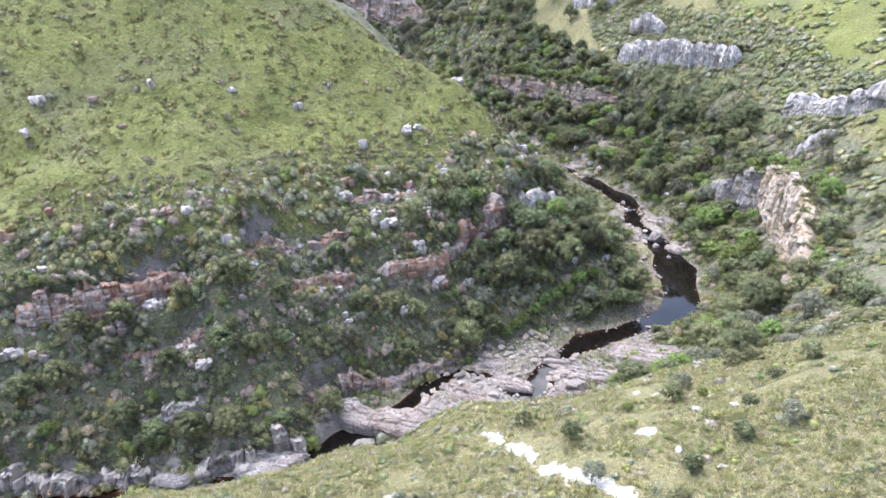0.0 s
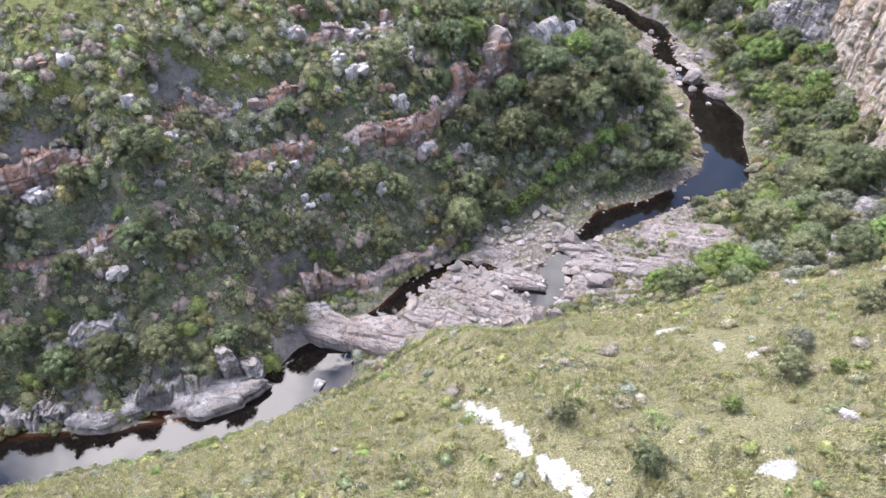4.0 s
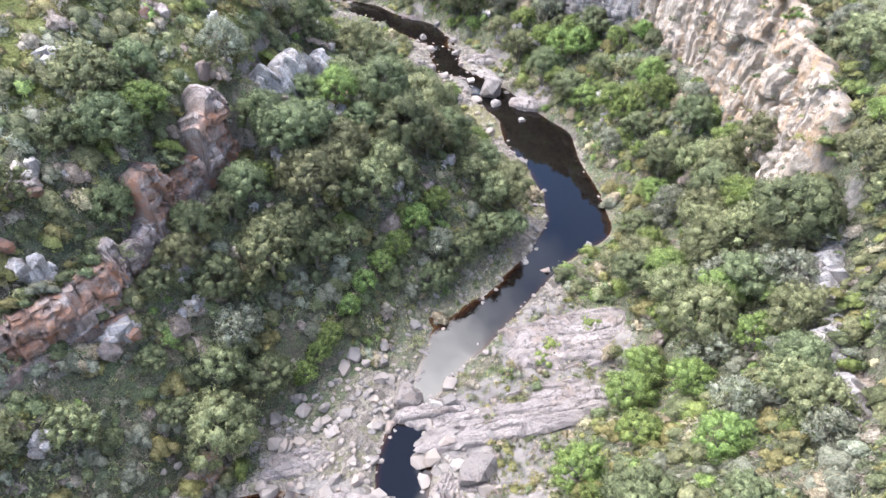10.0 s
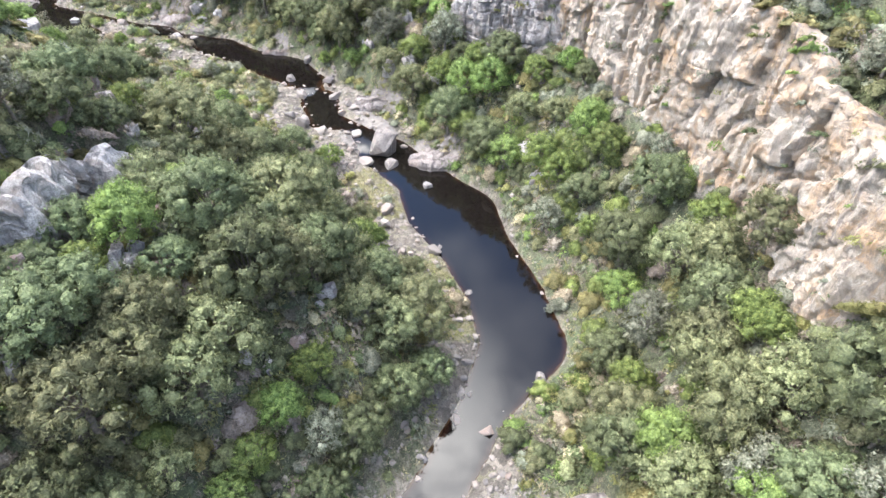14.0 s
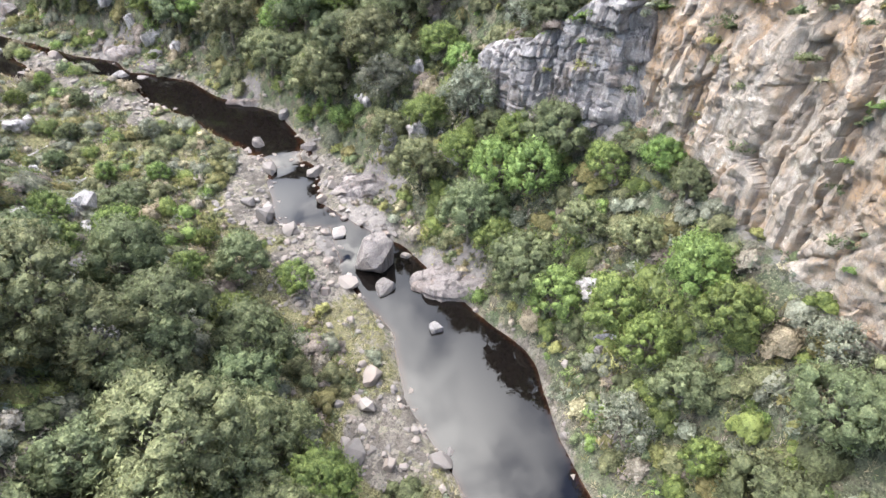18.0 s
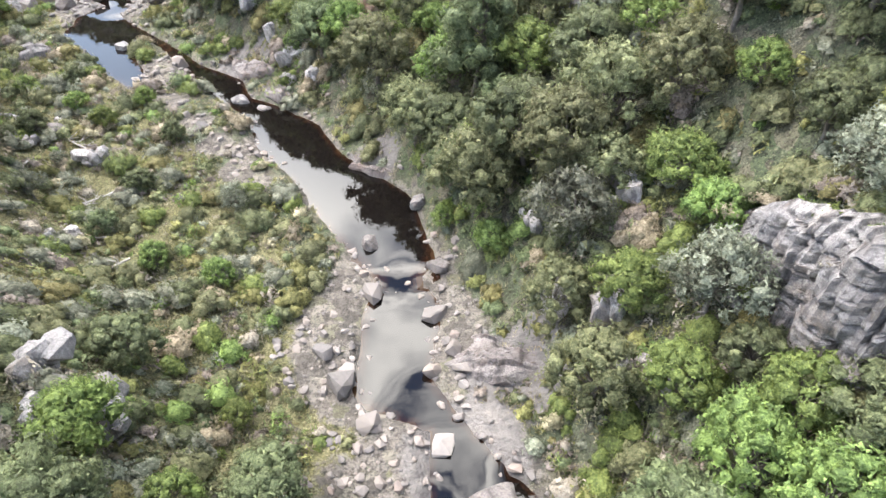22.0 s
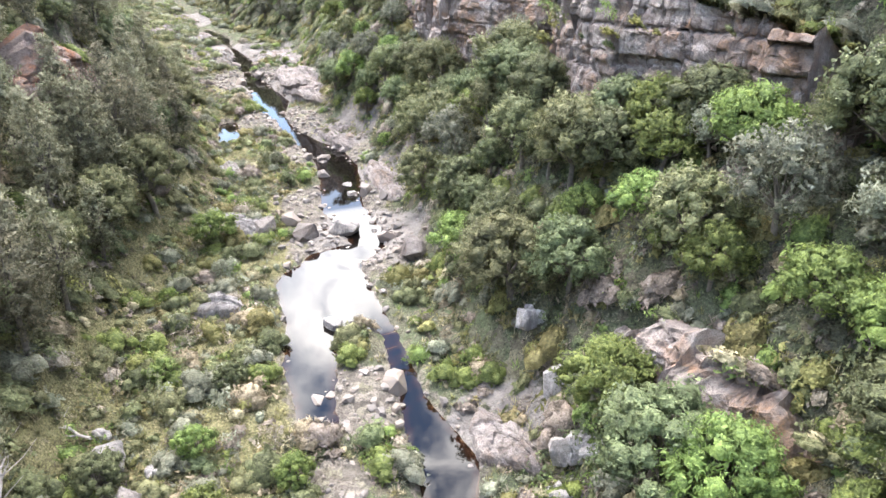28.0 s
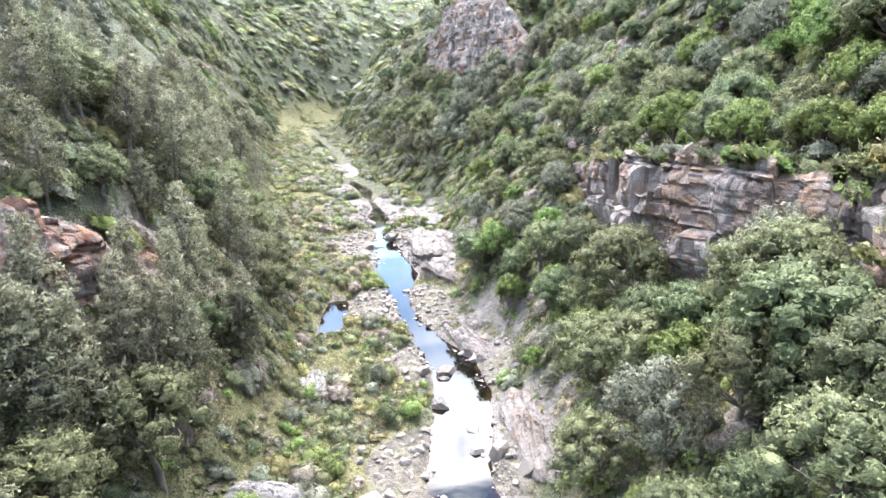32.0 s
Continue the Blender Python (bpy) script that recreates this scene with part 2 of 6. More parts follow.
    open_ = ramp_node(n, l, math_node(n, l, "ADD", joint.outputs["Fac"], math_node(n, l, "MULTIPLY", math_node(n, l, "SUBTRACT", fine, 0.5), 0.8)), [(0.55, (0, 0, 0)), (0.95, (0.75, 0.75, 0.75))])
    crack = math_node(n, l, "MAXIMUM", crack, open_)
    c = mix_node(n, l, crack, c, mix_node(n, l, 0.5, dark, (0.02, 0.018, 0.017)))
    l.new(c, b.inputs["Base Color"])
    b.inputs["Roughness"].default_value = 0.9
    b.inputs["Specular IOR Level"].default_value = 0.3
    relief = math_node(n, l, "ADD", math_node(n, l, "ADD", fine, math_node(n, l, "MULTIPLY", grain, 0.5)), math_node(n, l, "ADD", math_node(n, l, "MULTIPLY", beds, 0.5), math_node(n, l, "MULTIPLY", mids, 0.2)))
    bump_node(n, l, math_node(n, l, "SUBTRACT", relief, math_node(n, l, "MULTIPLY", crack, 1.2)), b, 1.0, 0.13)
    return m


def stone_material(name):
    """Loose stones: each one its own grey, buff or pinkish tone."""
    m, n, l, b = nodes_of(name)
    geo, info = n.new("ShaderNodeNewGeometry"), n.new("ShaderNodeObjectInfo")
    r = math_node(n, l, "FRACT", math_node(n, l, "ADD", geo.outputs["Random Per Island"], info.outputs["Random"]))
    c = ramp_node(n, l, r, [(0.0, (0.1, 0.088, 0.082)), (0.35, (0.165, 0.14, 0.122)), (0.6, (0.205, 0.162, 0.13)), (0.85, (0.245, 0.215, 0.192)), (1.0, (0.19, 0.14, 0.112))])
    fine = noise_node(n, l, mapped(n, l, geo.outputs["Position"], (4.0, 4.0, 4.0)), 1.0, 6.0, 0.7)
    c = mix_node(n, l, ramp_node(n, l, fine, [(0.35, (0.6, 0.6, 0.6)), (0.65, (0, 0, 0))]), c, (0.17, 0.15, 0.14))
    l.new(c, b.inputs["Base Color"])
    b.inputs["Roughness"].default_value = 0.85
    bump_node(n, l, fine, b, 0.5, 0.05)
    return m


def plain_material(name, c1, c2, scale=3.0, rough=0.85):
    m, n, l, b = nodes_of(name)
    f = noise_node(n, l, mapped(n, l, position(n), (scale, scale, scale)), 1.0, 6.0, 0.65)
    l.new(ramp_node(n, l, f, [(0.3, c1), (0.7, c2)]), b.inputs["Base Color"])
    b.inputs["Roughness"].default_value = rough
    bump_node(n, l, f, b, 0.4, 0.03)
    return m


def ground_material():
    """One sheet: litter and soil under scrub, dry grass, green heath, bare rock, gravel, white sand."""
    m, n, l, b = nodes_of("ground")
    p = position(n)
    att = {}
    for k in ("grass", "heath", "rock", "gravel", "sand"):
        q = n.new("ShaderNodeAttribute")
        q.attribute_name = k
        att[k] = q.outputs["Fac"]
    n1 = noise_node(n, l, mapped(n, l, p, (0.5, 0.5, 0.5)), 1.0, 6.0, 0.65)
    n2 = noise_node(n, l, mapped(n, l, p, (3.0, 3.0, 3.0)), 1.0, 6.0, 0.7)
    n3 = noise_node(n, l, mapped(n, l, p, (0.07, 0.07, 0.07)), 1.0, 4.0, 0.6)
    n4 = noise_node(n, l, mapped(n, l, p, (11.0, 11.0, 11.0)), 1.0, 3.0, 0.7)

    def edge(a, amount=0.45):
        s = math_node(n, l, "ADD", a, math_node(n, l, "MULTIPLY", math_node(n, l, "SUBTRACT", n2, 0.5), amount * 2))
        s = math_node(n, l, "ADD", s, math_node(n, l, "MULTIPLY", math_node(n, l, "SUBTRACT", n1, 0.5), amount))
        return ramp_node(n, l, s, [(0.42, (0, 0, 0)), (0.58, (1, 1, 1))])

    nn = math_node(n, l, "ADD", math_node(n, l, "MULTIPLY", n2, 0.55), math_node(n, l, "MULTIPLY", n4, 0.45))
    soil = ramp_node(n, l, nn, [(0.36, (0.04, 0.036, 0.026)), (0.5, (0.10, 0.093, 0.065)), (0.64, (0.19, 0.175, 0.14))])
    vo = n.new("ShaderNodeTexVoronoi")
    vo.inputs["Scale"].default_value = 1.0
    warp = n.new("ShaderNodeVectorMath")
    warp.operation = "ADD"
    wob = n.new("ShaderNodeTexNoise")
    wob.inputs["Scale"].default_value, wob.inputs["Detail"].default_value = 2.2, 5.0
    l.new(p, wob.inputs["Vector"])
    l.new(mapped(n, l, p, (1.7, 1.7, 1.7)), warp.inputs[0])
    l.new(wob.outputs["Color"], warp.inputs[1])
    l.new(warp.outputs[0], vo.inputs["Vector"])
    one = n.new("ShaderNodeSeparateColor")
    l.new(vo.outputs["Color"], one.inputs[0])
    cover = ramp_node(n, l, one.outputs[0], [(0.0, (0.05, 0.062, 0.036)), (0.25, (0.12, 0.125, 0.075)), (0.45, (0.085, 0.11, 0.055)), (0.62, (0.12, 0.13, 0.08)), (0.8, (0.115, 0.1, 0.075)), (1.0, (0.19, 0.17, 0.115))])
    cover = mix_node(n, l, ramp_node(n, l, nn, [(0.36, (0.85, 0.85, 0.85)), (0.56, (0, 0, 0))]), cover, (0.05, 0.048, 0.035))
    low = math_node(n, l, "SUBTRACT", 1.0, vo.outputs["Distance"])
    soil = mix_node(n, l, ramp_node(n, l, n1, [(0.34, (0, 0, 0)), (0.46, (1, 1, 1))]), soil, cover)
    soil = mix_node(n, l, ramp_node(n, l, n4, [(0.58, (0, 0, 0)), (0.64, (0.85, 0.85, 0.85))]), soil, mix_node(n, l, one.outputs[2], (0.27, 0.235, 0.165), (0.12, 0.15, 0.065)))
    soil = mix_node(n, l, ramp_node(n, l, n4, [(0.36, (0.8, 0.8, 0.8)), (0.43, (0, 0, 0))]), soil, (0.03, 0.028, 0.02))
    grass = ramp_node(n, l, nn, [(0.38, (0.055, 0.05, 0.025)), (0.5, (0.135, 0.125, 0.062)), (0.62, (0.235, 0.21, 0.125))])
    grass = mix_node(n, l, ramp_node(n, l, n1, [(0.4, (0, 0, 0)), (0.58, (0.9, 0.9, 0.9))]), grass, mix_node(n, l, nn, (0.095, 0.085, 0.042), (0.215, 0.195, 0.1)))
    grass = mix_node(n, l, ramp_node(n, l, n4, [(0.56, (0, 0, 0)), (0.63, (0.8, 0.8, 0.8))]), grass, mix_node(n, l, one.outputs[2], (0.33, 0.29, 0.17), (0.2, 0.205, 0.075)))
    grass = mix_node(n, l, ramp_node(n, l, n4, [(0.38, (0.85, 0.85, 0.85)), (0.46, (0, 0, 0))]), grass, (0.05, 0.046, 0.024))
    heath = ramp_node(n, l, nn, [(0.36, (0.07, 0.076, 0.024)), (0.5, (0.128, 0.137, 0.042)), (0.64, (0.195, 0.198, 0.075))])
    heath = mix_node(n, l, ramp_node(n, l, n3, [(0.45, (0, 0, 0)), (0.65, (0.7, 0.7, 0.7))]), heath, mix_node(n, l, nn, (0.07, 0.073, 0.04), (0.17, 0.165, 0.095)))
    heath = mix_node(n, l, ramp_node(n, l, n4, [(0.38, (0.8, 0.8, 0.8)), (0.46, (0, 0, 0))]), heath, (0.045, 0.05, 0.02))
    rock = ramp_node(n, l, n1, [(0.3, (0.11, 0.097, 0.09)), (0.5, (0.2, 0.18, 0.165)), (0.72, (0.27, 0.24, 0.212))])
    rock = mix_node(n, l, ramp_node(n, l, n2, [(0.3, (0.7, 0.7, 0.7)), (0.6, (0, 0, 0))]), rock, (0.13, 0.115, 0.11))
    gravel = ramp_node(n, l, one.outputs[1], [(0.0, (0.1, 0.088, 0.075)), (0.4, (0.18, 0.155, 0.132)), (0.7, (0.24, 0.21, 0.178)), (1.0, (0.15, 0.14, 0.088))])
    gravel = mix_node(n, l, ramp_node(n, l, nn, [(0.4, (0.9, 0.9, 0.9)), (0.55, (0, 0, 0))]), gravel, (0.06, 0.052, 0.045))
    sand = ramp_node(n, l, n4, [(0.28, (0.12, 0.108, 0.088)), (0.42, (0.265, 0.25, 0.222)), (0.62, (0.42, 0.41, 0.38))])
    c = mix_node(n, l, edge(att["grass"]), soil, grass)
    c = mix_node(n, l, edge(att["heath"]), c, heath)
    c = mix_node(n, l, edge(att["gravel"]), c, gravel)
    c = mix_node(n, l, edge(att["rock"]), c, rock)
    c = mix_node(n, l, edge(att["sand"], 0.75), c, sand)
    l.new(c, b.inputs["Base Color"])
    b.inputs["Roughness"].default_value = 0.95
    b.inputs["Specular IOR Level"].default_value = 0.2
    bump_node(n, l, math_node(n, l, "ADD", math_node(n, l, "MULTIPLY", low, 0.6), math_node(n, l, "ADD", n2, math_node(n, l, "MULTIPLY", n4, 0.4))), b, 0.9, 0.3)
    return m


def water_material():
    """Still tannin water: amber over shallows, near black where deep."""
    m, n, l, b = nodes_of("water")
    q = n.new("ShaderNodeAttribute")
    q.attribute_name = "depth"
    c = ramp_node(n, l, q.outputs["Fac"], [(0.0, (0.045, 0.024, 0.011)), (0.09, (0.016, 0.007, 0.004)), (0.3, (0.005, 0.004, 0.0035))])
    l.new(c, b.inputs["Base Color"])
    b.inputs["Roughness"].default_value = 0.02
    b.inputs["IOR"].default_value = 1.38
    f = noise_node(n, l, mapped(n, l, position(n), (2.5, 2.5, 2.5)), 1.0, 2.0)
    bump_node(n, l, f, b, 0.04, 0.02)
    return m


M_GROUND, M_WATER, M_STONE = ground_material(), water_material(), stone_material("stone")
M_GREY = rock_material("grey_rock", (0.36, 0.333, 0.318), (0.23, 0.207, 0.197), (0.27, 0.2, 0.15), (0.075, 0.07, 0.072), 0.62)
M_PALE = rock_material("pale_rock", (0.52, 0.485, 0.46), (0.31, 0.282, 0.27), (0.31, 0.23, 0.17), (0.1, 0.093, 0.095), 0.6, (0.9, 0.9, 0.35), 0.7)
M_CREAM = rock_material("cream_rock", (0.45, 0.395, 0.335), (0.355, 0.285, 0.222), (0.41, 0.255, 0.14), (0.17, 0.149, 0.137), 0.49, (0.7, 0.7, 0.35), 0.55)
M_RED = rock_material("red_rock", (0.37, 0.33, 0.31), (0.23, 0.165, 0.138), (0.33, 0.135, 0.062), (0.07, 0.058, 0.056), 0.47, (0.35, 0.35, 1.6), 0.55)
M_PURPLE = rock_material("purple_rock", (0.34, 0.305, 0.283), (0.24, 0.186, 0.162), (0.33, 0.185, 0.103), (0.08, 0.067, 0.064), 0.5, (0.3, 0.3, 1.6), 0.6)
M_BARK = plain_material("bark", (0.06, 0.05, 0.04), (0.2, 0.17, 0.14), 5.0)
M_DEAD = plain_material("dead_wood", (0.2, 0.175, 0.16), (0.4, 0.37, 0.34), 6.0)
TONES = [("dark_leaves", (0.075, 0.096, 0.042), (0.23, 0.268, 0.125), 0.3), ("olive_leaves", (0.118, 0.13, 0.058), (0.325, 0.34, 0.165), 0.3), ("bright_leaves", (0.11, 0.168, 0.04), (0.31, 0.4, 0.11), 0.36),
         ("grey_leaves", (0.14, 0.15, 0.105), (0.345, 0.355, 0.262), 0.25), ("yellow_leaves", (0.16, 0.152, 0.048), (0.385, 0.36, 0.135), 0.3), ("straw", (0.25, 0.215, 0.13), (0.54, 0.46, 0.3), 0.2),
         ("brown_twigs", (0.18, 0.145, 0.115), (0.385, 0.325, 0.27), 0.1), ("tussock", (0.18, 0.163, 0.062), (0.41, 0.365, 0.165), 0.2), ("heath_leaves", (0.145, 0.152, 0.04), (0.335, 0.335, 0.115), 0.3), ("feathery_leaves", (0.165, 0.163, 0.1), (0.4, 0.39, 0.255), 0.3)]
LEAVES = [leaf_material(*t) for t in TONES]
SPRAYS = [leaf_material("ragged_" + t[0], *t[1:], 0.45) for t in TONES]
L_DARK, L_OLIVE, L_BRIGHT, L_GREY, L_YELLOW, L_STRAW, L_BROWN, L_TUSSOCK, L_HEATH, L_FEATHER = range(10)


# ---- the lie of the land ----
# river: centre line going upstream (x, y, half width, water level)
RIVER = [(-120, 20, 2.5, -3.0), (-70, 38, 2.2, -2.0), (-40, 44.5, 2.8, -1.2), (-27, 46.2, 1.9, -1.1), (-17, 48.4, 1.2, -1.0), (-10.6, 54.4, 3.2, -1.0),
         (-8.5, 57.2, 1.2, -0.6), (-4.6, 60.2, 0.8, 0.0), (-2.0, 63.3, 1.0, 0.0), (1.2, 66.6, 0.6, 0.1), (5.5, 66.0, 0.2, 0.3), (10.4, 60.6, 1.2, 0.5), (12.7, 65.0, 1.6, 0.6), (15.0, 68.6, 0.6, 0.8), (19.2, 72.0, 1.6, 0.9)]
RIVER += [(25.4, 74.6, 1.25, 0.9), (30.2, 77.4, 1.4, 0.9), (34.9, 79.8, 2.6, 0.9), (36.6, 84.0, 2.5, 0.9), (37.6, 88.6, 2.6, 0.9), (38.5, 93.0, 3.5, 0.9), (38.8, 98.0, 2.2, 0.9), (38.2, 103.5, 2.2, 0.92), (37.6, 107.6, 0.5, 1.4),
          (35.9, 110.0, 1.3, 1.6), (36.9, 113.4, 1.6, 1.7), (36.9, 114.6, 0.7, 1.72), (37.2, 116.0, 0.5, 1.95), (37.3, 117.4, 1.5, 2.0), (36.6, 121.0, 2.4, 2.0), (33.9, 126.0, 1.6, 2.0), (32.5, 129.6, 2.0, 2.0)]
RIVER += [(31.2, 132.4, 1.2, 2.0), (29.5, 134.4, 0.7, 2.1), (28.5, 136.8, 1.1, 2.2), (26.3, 140.0, 0.5, 2.2), (23.6, 144.5, 0.3, 2.3), (18.6, 148.0, 2.3, 2.4), (18.0, 150.4, 1.5, 2.4), (19.6, 153.0, 0.8, 2.6), (16.0, 157.3, 1.25, 2.8),
          (14.0, 161.5, 1.3, 2.8), (12.2, 165.2, 1.5, 2.8), (10.0, 168.2, 1.4, 2.8), (7.3, 170.4, 1.0, 2.8), (3.5, 173.8, 0.5, 2.9), (0.5, 177.2, 0.7, 3.0), (-3.0, 182.6, 1.8, 3.1), (-6.5, 187.0, 1.3, 3.2), (-9.8, 190.8, 1.4, 3.2)]
RIVER += [(-13.5, 195.5, 0.3, 3.3), (-16.8, 200.2, 1.6, 3.4), (-21.5, 207.0, 0.5, 3.5), (-26.0, 212.0, 0.2, 3.7), (-30.5, 216.3, 1.7, 3.9), (-38.0, 224.0, 0.2, 4.2), (-62.0, 252.0, 0.2, 5.0), (-78.0, 266.0, 0.9, 5.4), (-110.0, 300.0, 0.3, 6.5), (-122.0, 340.0, 0.3, 7.5), (-60.0, 500.0, 0.3, 10.0)]
SIDE_POOL = [(23.0, 137.6, 0.6, 2.4), (21.0, 141.0, 1.0, 2.4), (20.0, 144.5, 1.6, 2.4), (18.4, 148.0, 2.3, 2.4)]
SIDE_PUDDLE = [(0.1, 168.6, 0.7, 2.9), (-1.2, 171.0, 0.9, 2.9), (-3.0, 173.9, 0.7, 2.9)]
# valley floor: middle line going upstream (x, y, half width, level)
AXIS = [(-120, 20, 3.0, -3.0), (-70, 38, 3.0, -2.0), (-40, 45, 3.0, -1.2), (-27, 46.5, 2.4, -1.1), (-17, 48.6, 2.2, -1.0), (-10, 54, 3.8, -0.9), (-4, 60, 3.6, 0.0), (4, 63.5, 6.0, 0.3), (12, 66.5, 7.0, 0.6), (22, 69.5, 7.5, 0.8),
        (31, 75.5, 4.6, 0.9), (35.5, 80.5, 4.6, 0.9), (35.5, 87, 5.5, 0.9), (36, 95, 6.5, 0.9), (36, 103, 6.8, 1.1), (34.5, 112, 6.8, 1.6), (31, 121, 8.5, 2.0)]
AXIS += [(27, 130, 9.0, 2.1), (22, 138, 8.5, 2.3), (17, 147, 8.0, 2.4), (13.5, 157, 7.0, 2.7), (8.5, 166, 6.5, 2.9), (0, 174.5, 6.5, 3.0), (-10, 188, 9.0, 3.4), (-22, 203, 11.0, 3.7), (-39, 219, 9.5, 4.2), (-64, 247, 9.5, 5.0), (-110, 300, 8.0, 6.5), (-122, 340, 6.0, 7.5), (-110, 400, 6.0, 8.5), (-60, 500, 6.0, 10.0)]
STATIONS = [(-70, 38), (-40, 44.5), (-22, 47), (-9, 55), (5, 65), (20, 72), (35, 80), (38, 95), (37, 112), (34, 126), (25, 142), (16, 157), (3, 175), (-22, 203), (-63, 247), (-120, 335)]
KNOTS = [0, 3, 7, 12, 18, 28, 50, 90]


# height over the floor at each knot's distance from its edge, station by station, going upstream
LEFT = [(0.7, 4.7, 10.2, 16.8, 21.9, 27.8, 45, 59), (0.7, 4.0, 9.2, 17.5, 22.3, 26.6, 43.6, 58), (0.7, 1.8, 5.0, 13.8, 20.8, 26.2, 43, 57), (0.7, 3.2, 8.6, 16.8, 22.8, 27.4, 42.7, 57),
        (0.7, 5.0, 12.5, 19.8, 23.6, 27.6, 43, 57), (0.6, 4.6, 8.2, 13.6, 17.6, 26, 44, 58), (0.6, 2.4, 4.6, 9.4, 14.6, 25.4, 45, 59), (0.7, 3.2, 6.2, 10.4, 14.8, 25.6, 46, 60)]
LEFT += [(0.8, 3.0, 6.6, 11.0, 16.6, 27.1, 47, 61), (0.9, 5.2, 9.4, 13.8, 18.8, 29.3, 48, 62), (1.0, 6.4, 11.4, 15.8, 21, 31.5, 49, 63), (0.7, 4.8, 10.2, 15.8, 23, 33.7, 50, 64),
         (0.7, 5.6, 12, 18, 26, 35.9, 51, 65), (0.7, 6.4, 13.4, 21, 29, 38, 51, 65), (0.7, 6.6, 13.8, 22, 30, 38, 51, 65), (0.7, 6.8, 14, 22, 30, 39, 51, 65)]
RIGHT = [(0.7, 4.7, 9.7, 14.7, 18.6, 21.2, 23, 34), (0.7, 4.8, 9.9, 15.1, 19.6, 22, 23.5, 35), (0.7, 4.7, 10.2, 16.2, 21.3, 23.6, 25, 37), (0.7, 4.2, 9.4, 14.8, 18.9, 22.5, 27.5, 40),
         (0.3, 1.8, 6.2, 10.4, 15, 22.8, 31.4, 45), (0.6, 2.6, 7.2, 12.4, 18, 27.1, 37, 51), (0.7, 2.8, 7.6, 17.6, 22, 30, 42, 55), (0.7, 3.0, 6.4, 15.4, 21, 31, 45, 58)]
RIGHT += [(0.8, 4.2, 6.8, 14.4, 21, 31, 47, 61), (0.9, 4.0, 7.2, 12.8, 20, 30.5, 48, 62), (0.7, 4.8, 10.2, 16, 21.5, 31, 49, 63), (0.7, 4.6, 10, 16, 22.5, 32, 50, 64),
          (0.8, 4.8, 10.4, 16.8, 23.5, 33, 50, 64), (0.7, 4.6, 10.4, 17.4, 24, 34, 50, 64), (0.7, 5.1, 10.8, 17.6, 24.8, 34.6, 50, 64), (0.7, 5.1, 10.8, 17.5, 24.7, 34.5, 50, 64)]
